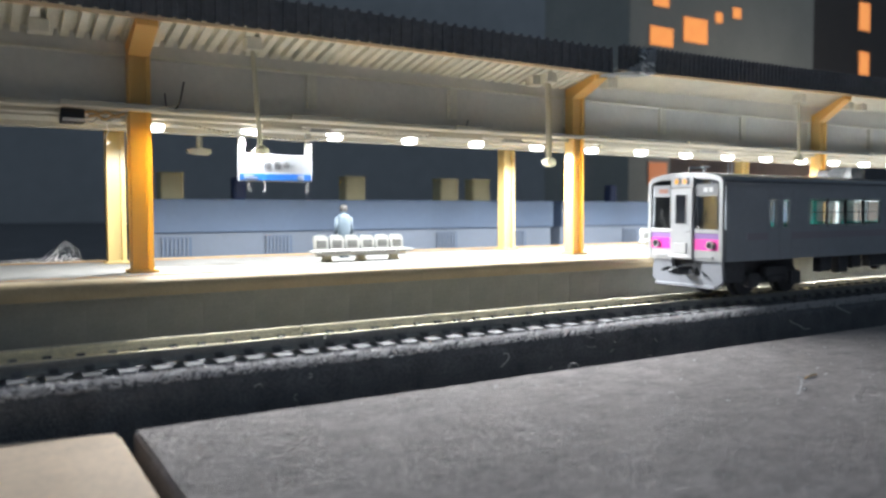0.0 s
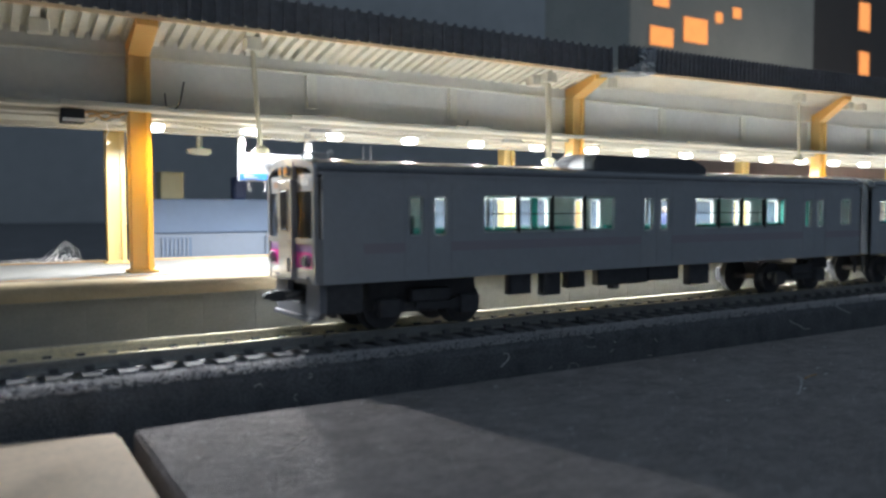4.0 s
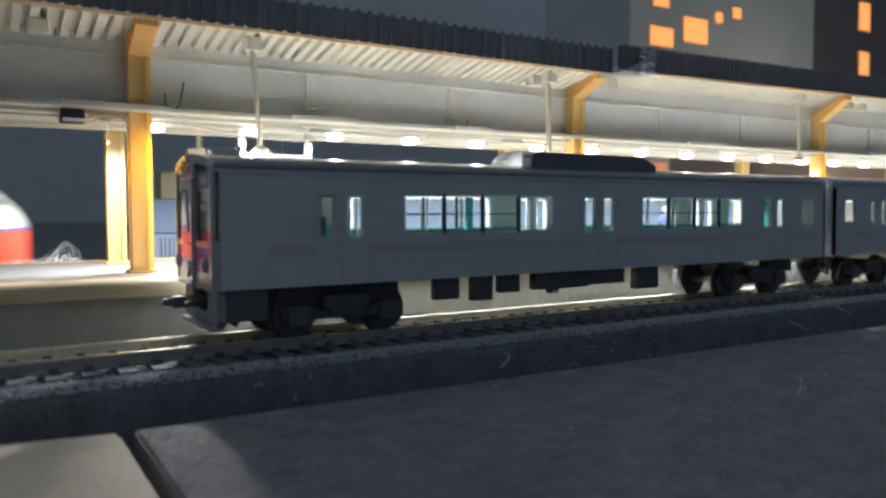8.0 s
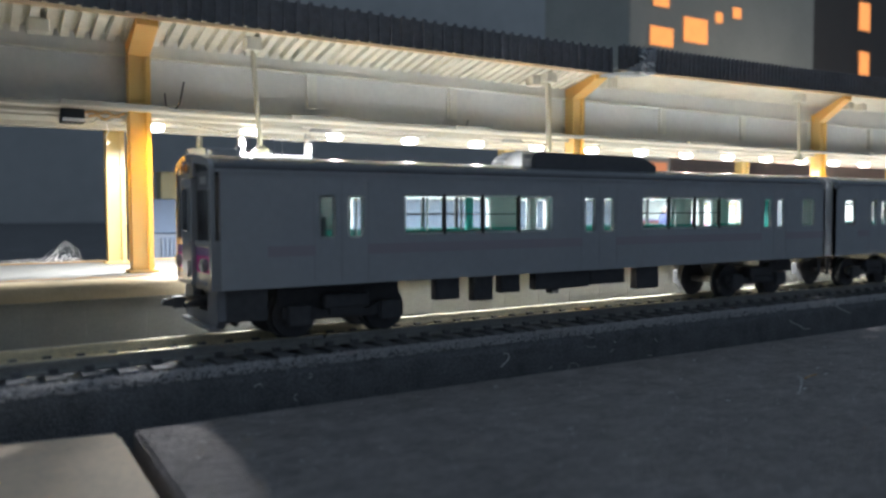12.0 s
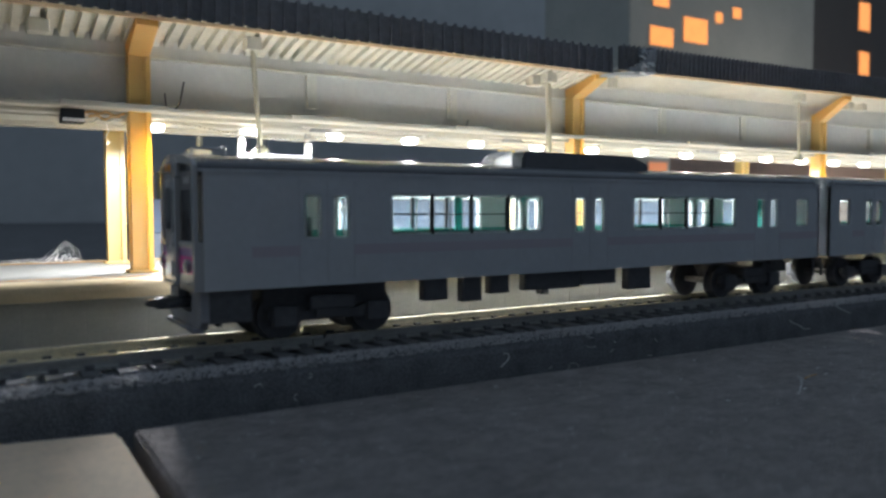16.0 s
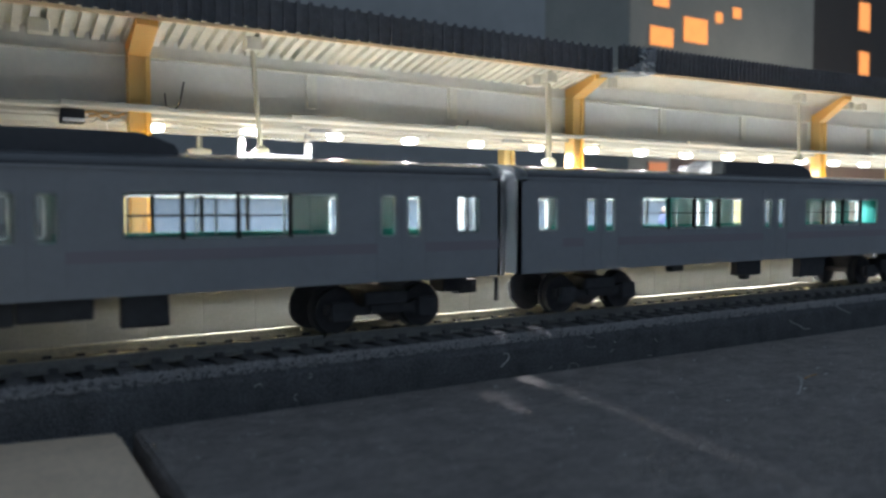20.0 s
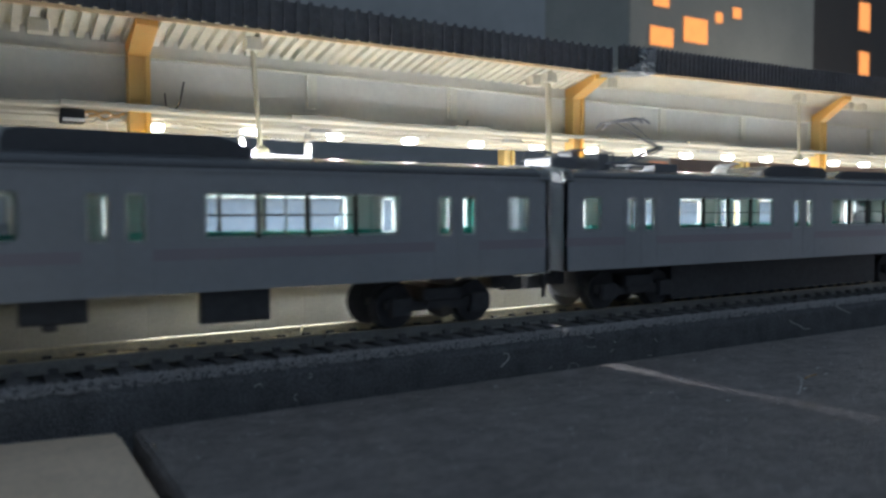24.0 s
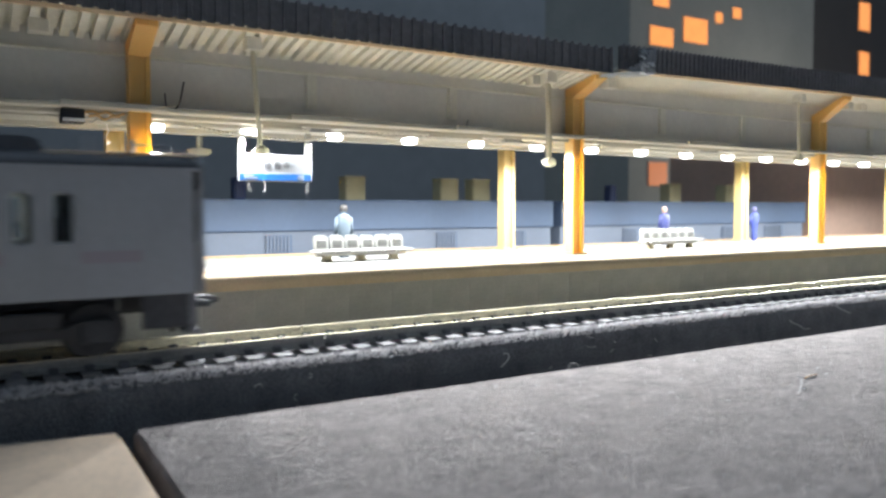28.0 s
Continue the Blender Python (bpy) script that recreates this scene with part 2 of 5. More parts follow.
# ---- ground, boards and track bed ----
structure("ground", boxes((-3000, 4200, -480, 2400, -24, -14)), M["table"], "dark table top under the model railway", "table top")
# unseen wall behind the camera, added to bounce light onto the train's near side
structure("wall_south", boxes((-1500, 1500, -480, -460, -24, 520)), M["room"], "unseen pale wall added behind the camera to bounce light", "wall")
structure("wall_north", boxes((-3000, 4200, 2300, 2330, -24, 1700)), M["backdrop"], "plain dark wall far behind the model town", "wall")

BZ = -7.0  # top of the loose boards
bm = bmesh.new()
prism(bm, [(14.6, -16.5), (163, -19.3), (420, -24.2), (420, -160), (13.5, -160)], -13.99, BZ, "z")
bmesh.ops.bevel(bm, geom=[e for e in bm.edges if all(v.co.z > BZ - 0.1 for v in e.verts)], offset=0.35, segments=2, affect="EDGES")
board = part("board", bm, M["felt"])
tagged(board, "grey fibrous board lying beside the track", "board")
bm = bmesh.new()
prism(bm, [(13.2, -16.5), (12.2, -160), (-150, -160), (-150, -15.2), (1.9, -15.0)], -13.99, BZ, "z")
bmesh.ops.bevel(bm, geom=bm.edges[:], offset=0.5, segments=2, affect="EDGES")
beige = part("board", bm, M["cork"])
tagged(beige, "smooth beige board beside the grey board", "board")

# ---- tracks ----
PITCH, PHASE = 3.9123, 1.75
SLEEPER = mesh_of("sleeper", boxes((-1.05, 1.05, -9, 9, -3.2, -2.0), *[(-0.5, 0.5, *sorted((y + a, y + b)), -2.0, -1.4) for y in (-4.5, 4.5) for a, b in ((0.42, 1.25), (-0.42, -1.25))]), M["sleeper"])


def rail_bm(x0, x1, y):
    bm = bmesh.new()
    prism(bm, [(y - 0.75, -2.0), (y + 0.75, -2.0), (y + 0.75, -1.8), (y + 0.22, -1.7), (y + 0.22, -0.95), (y + 0.42, -0.85), (y + 0.42, -0.47), (y - 0.42, -0.47), (y - 0.42, -0.85), (y - 0.22, -0.95), (y - 0.22, -1.7), (y - 0.75, -1.8)], x0, x1)
    return bm


def head_bm(x0, x1, y):
    bm = bmesh.new()
    prism(bm, [(y - 0.42, -0.47), (y + 0.42, -0.47), (y + 0.42, -0.40), (y + 0.34, -0.35), (y - 0.34, -0.35), (y - 0.42, -0.40)], x0, x1)
    return bm


def track(x0, x1, at, label, near):
    t = thing("track", label, "railway track", at)
    bed = bmesh.new()
    prism(bed, [(-11.6, -13.9), (11.6, -13.9), (11.2, -4.4), (10.8, -3.5), (10.2, -2.9), (9.4, -2.6), (-9.4, -2.6), (-10.2, -2.9), (-10.8, -3.5), (-11.2, -4.4)], x0, x1)
    part("track_bed", bed, M["foam"], t, "black fibrous foam bed")
    for y in (-4.5, 4.5):
        cuts = [x0, 42.6, x1] if near else [x0, x1]
        for a, b in zip(cuts, cuts[1:]):
            part("railhead", head_bm(a, b - 0.4, y), M["rail"], part("rail", rail_bm(a, b - 0.4, y), M["rail_lit"] if y > 0 else M["rail_shaded"], t, "nickel silver rail coloured as brightly lit" if y > 0 else "nickel silver rail with shade in its dark colour"), "polished rail top")
        if near:
            part("rail_joiner", boxes((40.6, 44.6, y - 0.5, y - 0.22, -1.75, -1.0), (40.6, 44.6, y + 0.22, y + 0.5, -1.75, -1.0)), M["rail_lit"] if y > 0 else M["rail_shaded"], t, "metal rail joiner")
    n = int((x1 - x0) / PITCH)
    rest = bmesh.new()
    for i in range(n):
        x = x0 + PHASE + PITCH * i
        if near and -40 < x < 420:
            part("sleeper", SLEEPER, None, t, at=mm(x, 0, 0))
        else:
            box(rest, x - 1.05, x + 1.05, -9, 9, -3.2, -2.0)
    if rest.verts:
        ob = part("sleepers", rest, M["sleeper"], t)
        ob["kind"] = "stuff"
    return t


near_track = track(-620, 760, mm(0, 0, 0), "model railway track with dark sleepers on foam", True)
far_track = track(-900, 1300, mm(0, 83, 0), "model railway track behind the platform", False)

# ---- platform ----
PZ = 7.2
Y0, Y1 = 12.4, 67.6
platform = thing("platform", "island platform with pale paving and beige edge slabs", "platform", None, "", "structure")
part("core", boxes((-160, 460, Y0 + 2.2, Y1 - 2.2, -13.9, PZ - 0.6)), M["wall"], platform)
for a, b in ((-160, 460),):
    part("surface", boxes((a, b, Y0 + 5.6, Y1 - 5.6, PZ - 0.6, PZ)), M["concrete"], platform, "pale concrete paving")
bm = bmesh.new()
prism(bm, [(5.5, PZ - 2.5), (5.5, PZ)] + [(1.5 - 1.5 * math.sin(a), PZ - 1.5 + 1.5 * math.cos(a)) for a in [math.pi / 2 * k / 6 for k in range(7)]] + [(0.0, PZ - 2.5)], 0.0, 103.3)
SLAB = mesh_of("edge_slab", bm, M["lip"])
WALL = mesh_of("wall_panel", soft_box(0.0, 8.26, 0, 0.6, -12, PZ - 2.5, 0.035, 1), M["wall"])
for i in range(6):
    part("edge_slab", SLAB, None, platform, at=mm(-160 + 103.33 * i, Y0, 0))
    part("edge_slab", SLAB, None, platform, at=mm(-160 + 103.33 * (i + 1), Y1, 0, 0, 0, 180))
for i in range(75):
    part("wall_panel", WALL, None, platform, at=mm(-160 + 8.267 * i, Y0 + 1.6, 0))
part("safety_line", boxes((-160, 460, 19.6, 20.6, PZ - 0.1, PZ + 0.06)), M["line"], platform, "worn orange safety line")
part("safety_line", boxes((-160, 460, 59.6, 60.9, PZ - 0.1, PZ + 0.06)), M["line"], platform, "worn orange safety line")

# ---- columns and canopy ----
COLX = [23.7 + 93.5 * k for k in range(-1, 5)]


def edge_z(x):
    return 46.65 if x < 122.5 else 47.75 + 0.0163 * (x - 122.5)


def h_beam(bm, x, y, z0, z1, w=3.3, d=2.9, t=0.8):
    box(bm, x - w / 2, x - w / 2 + t, y - d / 2, y + d / 2, z0, z1)
    box(bm, x + w / 2 - t, x + w / 2, y - d / 2, y + d / 2, z0, z1)
    box(bm, x - w / 2 + t, x + w / 2 - t, y - d / 2 + 0.55, y + d / 2 - 0.55, z0, z1)


def column(x, y, mat, side, label):
    c = thing("column", label, "column", None, "platform columns")
    bm = bmesh.new()
    h_beam(bm, x, y, PZ, 42.3)
    part("shaft", bm, mat, c)
    part("base_plate", soft_box(x - 2.3, x + 2.3, y - 2.0, y + 2.0, PZ, PZ + 0.5, 0.12), mat, c)
    bm = bmesh.new()
    prism(bm, [(y + 1.4 * side, 41.8), (y - 1.45 * side, 42.5), (y - 8.5 * side, edge_z(x) - 1.0), (y - 8.5 * side, edge_z(x) + 0.1), (y + 1.4 * side, 44.4)], x - 1.65, x + 1.65)
    part("roof_arm", bm, mat, c)
    return c


for x in COLX:
    column(x, 27.1, M["column"], 1, "orange steel column with a bent arm under the canopy")
    column(x - (5.2 if x > 300 else 0), 53.1, M["column_pale"], -1, "pale yellow steel column under the canopy")


def corrugated(x0, x1, pitch, side, z_shift):
    """Roof sheet with trapezoid ribs from the outer edge down to the valley, and its upright outer fascia."""
    sheet, fascia = bmesh.new(), bmesh.new()
    y_out, y_in = (19.0, 28.6) if side > 0 else (61.2, 51.6)
    n = int((x1 - x0) / pitch)
    pts = []
    for i in range(n):
        x = x0 + i * pitch
        for f, h in ((0, 0), (0.56, 0), (0.62, 1.1), (0.94, 1.1)):
            pts.append((x + f * pitch, h))
    pts.append((x0 + n * pitch, 0))
    fall = -0.21 * 9.6
    rows = []
    for y, dz in ((y_out, 0), (y_in, fall)):
        rows.append([(sheet.verts.new((x, y, edge_z(x) + z_shift + dz + h)), sheet.verts.new((x, y, edge_z(x) + z_shift + dz + h + 0.6))) for x, h in pts])
    for i in range(len(pts) - 1):
        a, b, c, d = rows[0][i], rows[0][i + 1], rows[1][i + 1], rows[1][i]
        sheet.faces.new((a[0], b[0], c[0], d[0]))
        sheet.faces.new((a[1], b[1], c[1], d[1]))
        sheet.faces.new((a[0], b[0], b[1], a[1]))
        sheet.faces.new((d[0], c[0], c[1], d[1]))
    o = -1 if side > 0 else 1
    cols = []
    for x, h in pts:
        z = edge_z(x) + z_shift
        y = y_out + o * (0.35 + h * 0.35)
        cols.append([fascia.verts.new(p) for p in ((x, y, z + 0.2 + h * 0.5), (x, y, z + 5.7 + h * 0.4), (x, y_out, z + 5.7), (x, y_out, z + 0.9))])
    for a, b in zip(cols, cols[1:]):
        for k in range(4):
            fascia.faces.new((a[k], b[k], b[(k + 1) % 4], a[(k + 1) % 4]))
    return sheet, fascia


def canopy(x0, x1, pitch, label):
    c = thing("canopy", label, "canopy", None, "platform canopies")
    for side in (1, -1):
        sheet, fascia = corrugated(x0, x1, pitch, side, 0.0)
        part("roof_sheet", sheet, M["roof"], c, "cream corrugated underside")
        part("fascia", fascia, M["roof_out"], c, "dark corrugated fascia")
        s = lambda y: y if side > 0 else 80.2 - y
        trim = bmesh.new()
        for a, b in ((x0, min(x1, 122.4)),) if x1 < 123 else ((x0, x1),):
            ya, yb = sorted((s(18.1), s(19.05)))
            vs = box(trim, a, b, ya, yb, 0, 0.55)
            for v in vs:
                v.co.z += edge_z(v.co.x) - 0.12
        part("edge_trim", trim, M["trim"], c, "edge trim tinted warm to look like leaking light")
        ya, yb = sorted((s(28.65), s(29.5)))
        part("purlin", boxes((x0, x1, ya, yb, 42.75, edge_z((x0 + x1) / 2) - 0.9)), M["panel"], c, "long grey roof beam")
        ya, yb = sorted((s(28.1), s(29.6)))
        part("beam_flange", boxes((x0, x1, ya, yb, 42.45, 42.75)), M["roof"], c)
        ya, yb = sorted((s(29.6), s(30.4)))
        part("side_panel", boxes((x0, x1, ya, yb, 33.3, 43.2)), M["panel"], c, "smooth grey side panel")
        for k in range(-4, 13):
            x = 23.4 + 31.1 * k
            if x0 + 2 < x < x1 - 2:
                ya, yb = sorted((s(28.7), s(29.6)))
                part("rib", boxes((x - 0.95, x + 0.95, ya, yb, 36.2, 42.45)), M["roof"], c, "upright cream rib")
        ya, yb = sorted((s(27.2), s(30.2)))
        part("lower_ledge", boxes((x0, x1, ya, yb, 32.6, 33.3)), M["cream"], c, "cream lower ledge")
        for a, b in ((x0 + 112, x0 + 128), (x0 + 149, x0 + 161), (x0 + 184, x0 + 192), (x0 + 30, x0 + 44)):
            if b < x1:
                ya, yb = sorted((s(24.5), s(25.6)))
                part("cover_strip", soft_box(a, b, ya, yb, 33.5, 34.4, 0.12), M["cream"], c)
        ya, yb = sorted((s(24.9), s(29.6)))
        part("ledge", soft_box(x0, x1, ya, yb, 33.3, 34.1, 0.2), M["cream"], c, "cream ledge")
    part("valley", boxes((x0, x1, 29.5, 50.7, 44.4, 44.9)), M["roof"], c)
    part("service_tray", boxes((x0, x1, 30.2, 50, 32.9, 33.6), (x0, x1, 30.4, 31.0, 32.3, 32.9), (x0, x1, 44, 44.6, 32.0, 32.9)), M["cream"], c, "cream cable tray")
    return c


canopy(-100.0, 122.3, 2.25, "corrugated platform canopy with dark fascia")
canopy(122.6, 400, 1.55, "corrugated platform canopy with fine ribs")

# ---- LED strip ----
strip = thing("led_strip", "strip of white lights under the canopy", "light strip")
part("strip_base", boxes((20, 420, LED_Y - 1.3, LED_Y + 1.3, 32.05, 32.3)), M["cream"], strip)
bm = bmesh.new()
lathe(bm, [(0.7, -0.85), (1.3, -0.7), (1.6, -0.3), (1.6, 0.4)], 14)
LENS = mesh_of("led_lens", bm, M["led"], True)
for x in LED_X:
    part("lens", LENS, None, strip, "glowing white lens", at=mm(x, LED_Y, LED_Z + 0.3))

# ---- commuter train ----
HALF = 9.4
DOORS = (17.5, 65.0, 112.5)
BAYS = ((27.2, 54.9), (75.1, 102.8))


def openings(cab):
    """Side openings of a car as (x0, x1, z0, z1); the cab is at x = 0, the plain end at x = 130."""
    out = []
    for d in DOORS:
        out += [(d - 3.35, d - 0.85, 13.45, 19.4), (d + 0.85, d + 3.35, 13.45, 19.4)]
    out += [(a, b, 13.75, 19.55) for a, b in BAYS]
    out.append((121.9, 126.2, 13.75, 19.5))
    if not cab:
        out.append((3.8, 8.1, 13.75, 19.5))
    return sorted(out)


def side_wall(y, t, cab):
    bm = bmesh.new()
    ya, yb = sorted((y, y + t))
    ops = openings(cab)
    x = 0.9 if cab else 0.0
    for a, b, z0, z1 in ops:
        box(bm, x, a, ya, yb, 7.1, 22.4)
        box(bm, a, b, ya, yb, 7.1, z0)
        box(bm, a, b, ya, yb, z1, 22.4)
        r = 0.75
        for cx, sx in ((a, 1), (b, -1)):
            for cz, sz in ((z0, 1), (z1, -1)):
                arc = [(cx + sx * r * (1 - math.cos(k)), cz + sz * r * (1 - math.sin(k))) for k in (0, 0.52, 1.05, 1.5708)]
                prism(bm, [(cx - sx * 0.05, cz - sz * 0.05), (cx - sx * 0.05, arc[0][1])] + arc + [(arc[-1][0], cz - sz * 0.05)], ya + 0.02, yb - 0.02, "y")
        x = b
    box(bm, x, 130, ya, yb, 7.1, 22.4)
    return bm


def roof_arc(k, w=HALF, z0=22.3, z1=24.7):
    """Cross-section of the roof at k in -1..1 across the car."""
    return w * math.copysign(abs(math.sin(k * math.pi / 2)) ** 0.85, k), z0 + (z1 - z0) * max(0.0, math.cos(k * math.pi / 2)) ** 0.75


ARC = [roof_arc(-1 + 2 * i / 20) for i in range(21)]


def bogie(parent, x, motor=False):
    b = part("bogie", boxes((x - 2.5, x + 2.5, -7.4, 7.4, 2.6, 5.6)), M["under"], parent, "black bogie")
    for s in (-1, 1):
        y = lambda a, c: sorted((s * a, s * c))
        bm = bmesh.new()
        prism(bm, [(x - 9.2, 2.6), (x - 4.4, 2.2), (x + 4.4, 2.2), (x + 9.2, 2.6), (x + 9.2, 4.0), (x + 5, 4.0), (x + 3.6, 3.4), (x - 3.6, 3.4), (x - 5, 4.0), (x - 9.2, 4.0)], *y(5.9, 6.9), "y")
        part("side_frame", bm, M["under"], b)
        part("air_spring", soft_box(x - 3.4, x + 3.4, *y(6.2, 7.8), 3.6, 5.6, 0.3), M["under"], b)
        for k in (-7, 7):
            part("axle_box", soft_box(x + k - 1.6, x + k + 1.6, *y(6.4, 7.6), 1.5, 4.3, 0.2), M["under"], b)
    if motor:
        part("gear_housing", soft_box(x - 9.6, x + 9.4, -5.6, 5.6, 1.9, 6.9, 0.5), M["under"], b, "black motor and gear housing")
    for wx in (x - 7, x + 7):
        bm = bmesh.new()
        rod(bm, (wx, -5.2, 2.85), (wx, 5.2, 2.85), 0.6, n=10)
        part("axle", bm, M["wheel"], b)
        for y in (-1, 1):
            bm = bmesh.new()
            rod(bm, (wx, y * 3.7, 2.85), (wx, y * 4.1, 2.85), 3.65, n=28)
            rod(bm, (wx, y * 4.1, 2.85), (wx, y * 5.4, 2.85), 3.2, n=28)
            rod(bm, (wx, y * 5.4, 2.85), (wx, y * 5.7, 2.85), 1.1, n=14)
            part("wheel", bm, M["under"], b, "dark wheel")


def cab_front(parent):
    """The white driving end at x = 0."""
    bm = boxes((0.25, 0.9, -HALF, HALF, 7.1, 13.4), (0.25, 0.9, -3.15, 3.15, 13.4, 23.6))
    cap = [(y, z) for y, z in ARC if z > 23.2]
    prism(bm, [(cap[0][0], 23.25), (cap[-1][0], 23.25)] + cap[::-1], 0.25, 0.9)
    face = part("front_plate", bm, M["face"], parent, "pale silver front end")
    # rim round the front
    bm = bmesh.new()
    rim = [(-HALF, 7.1)] + ARC + [(HALF, 7.1)]
    inner = [(-HALF + 0.75, 7.1)] + [(y * 0.92, 22.3 + (z - 22.3) * 0.62 - 0.25) for y, z in ARC] + [(HALF - 0.75, 7.1)]
    for i in range(len(rim) - 1):
        prism(bm, [rim[i], rim[i + 1], inner[i + 1], inner[i]], -0.35, 0.25)
    part("front_rim", bm, M["face"], face)
    for s in (-1, 1):
        ya, yb = sorted((s * 3.15, s * 8.55))
        top = [(s * 8.5, 21.4), (s * 7.4, 22.4), (s * 5.6, 23.0), (s * 3.15, 23.35)]
        bm = bmesh.new()
        prism(bm, [(s * 3.15, 13.4), (s * 8.55, 13.4)] + top, 0.02, 0.24)
        w = part("windscreen", bm, M["cab_glass"], face, "dark windscreen")
        bm = boxes((-0.06, 0.02, *sorted((s * 3.4, s * 8.2)), 19.9, 22.3))
        head = part("header_panel", bm, M["header"], w, "dark grey header panel")
        if s < 0:
            part("emblem", boxes((-0.1, -0.06, -7.0, -6.1, 20.7, 21.6), (-0.1, -0.06, -5.8, -4.9, 20.7, 21.6)), M["ac"], head, "small pale emblem")
        else:
            part("destination_sign", boxes((-0.1, -0.06, 4.0, 6.6, 20.6, 21.5)), M["brown"], head, "dark red destination sign")
        bm = bmesh.new()
        rod(bm, (-0.2, s * 4.6, 13.7), (-0.25, s * 5.6, 17.3), 0.09, n=6)
        rod(bm, (-0.25, s * 5.6, 17.3), (-0.25, s * 5.9, 14.6), 0.06, n=6)
        part("wiper", bm, M["black"], w)
        part("sill", soft_box(-0.35, 0.25, ya - 0.1, yb + 0.1, 12.55, 13.4, 0.12), M["face"], face)
        part("purple_band", boxes((-0.12, 0.25, ya - 0.2, yb + 0.2, 11.45, 12.55)), M["purple"], face, "purple band")
        part("magenta_band", boxes((-0.12, 0.25, ya - 0.2, yb + 0.2, 9.25, 11.45)), M["magenta"], face, "magenta band")
        part("lower_panel", boxes((-0.2, 0.25, ya - 0.3, yb + 0.3, 7.1, 9.25)), M["face"], face)
        part("step", soft_box(-0.6, -0.1, *sorted((s * 3.9, s * 7.4)), 7.75, 8.05, 0.08), M["face"], face)
        bm = bmesh.new()
        rod(bm, (-0.75, s * 6.9, 10.3), (0.0, s * 6.9, 10.3), 0.85, n=20)
        h = part("headlight", bm, M["face"], face)
        bm = bmesh.new()
        rod(bm, (-0.85, s * 6.9, 10.3), (-0.7, s * 6.9, 10.3), 0.62, n=20)
        part("lens", bm, M["dark_glass"], h, "dark round lens")
    door = part("gangway_door", soft_box(-0.65, 0.25, -2.75, 2.75, 7.9, 21.6, 0.15), M["face"], face, "pale silver gangway door")
    part("door_window", soft_box(-0.75, -0.5, -1.25, 1.25, 14.5, 20.2, 0.25), M["dark_glass"], door, "narrow dark window")
    part("door_window_rim", boxes((-0.72, -0.6, -1.45, 1.45, 20.2, 20.4), (-0.72, -0.6, -1.45, 1.45, 14.3, 14.5), (-0.72, -0.6, -1.45, -1.25, 14.5, 20.2), (-0.72, -0.6, 1.25, 1.45, 14.5, 20.2)), M["face"], door)
    part("door_handle", soft_box(-0.9, -0.6, -2.1, -1.2, 12.8, 13.05, 0.06), M["face"], door)
    part("kick_plate", soft_box(-0.85, -0.6, -1.6, 1.6, 8.5, 10.6, 0.1), M["face"], door)
    part("threshold", soft_box(-1.0, 0.25, -3.0, 3.0, 7.5, 7.95, 0.08), M["face"], door)
    lamp = part("lamp_panel", soft_box(-0.45, 0.25, -2.9, 2.9, 21.7, 24.2, 0.15), M["face"], face)
    for s in (-1, 1):
        bm = bmesh.new()
        rod(bm, (-0.7, s * 1.05, 22.9), (-0.4, s * 1.05, 22.9), 0.78, n=20)
        r = part("marker_light", bm, M["face"], lamp)
        bm = bmesh.new()
        rod(bm, (-0.78, s * 1.05, 22.9), (-0.66, s * 1.05, 22.9), 0.55, n=20)
        part("lens", bm, M["amber_lens"], r, "amber lens")
    skirt = bmesh.new()
    prism(skirt, [(-8.6, 7.0), (-8.9, 3.2), (-7.4, 2.0), (7.4, 2.0), (8.9, 3.2), (8.6, 7.0), (4.0, 7.0), (3.4, 3.9), (-3.4, 3.9), (-4.0, 7.0)], 0.6, 1.6)
    part("snow_plough", skirt, M["plough"], parent, "grey front skirt")
    part("plough_step", soft_box(-0.2, 1.2, -7.6, 7.6, 1.7, 2.3, 0.15), M["plough"], parent)
    part("pilot_plate", boxes((3.0, 3.4, -8.0, 8.0, 2.3, 7.0)), M["under"], parent)
    part("skirt_side", boxes((1.6, 7.0, -8.9, -8.3, 2.9, 7.1), (1.6, 7.0, 8.3, 8.9, 2.9, 7.1)), M["under"], parent)
    c = bmesh.new()
    rod(c, (2.0, 0, 5.0), (-1.8, 0, 5.0), 0.8, n=12)
    box(c, -3.0, -1.6, -0.95, 0.95, 4.3, 5.8)
    prism(c, [(-3.0, 4.5), (-4.3, 4.7), (-4.6, 5.1), (-4.2, 5.5), (-3.0, 5.6)], -0.75, 0.1, "y")
    rod(c, (-0.5, 3.2, 5.4), (-2.4, 3.6, 5.0), 0.35, n=8)
    rod(c, (-0.5, -3.2, 5.4), (-2.4, -3.6, 5.0), 0.35, n=8)
    part("coupler", c, M["skirt"], parent, "dark grey coupler")
    # the face is bowed in plan
    for ob in [face] + list(face.children_recursive):
        for v in ob.data.vertices:
            v.co.x += 0.07 * (abs(v.co.y) - HALF * MM)


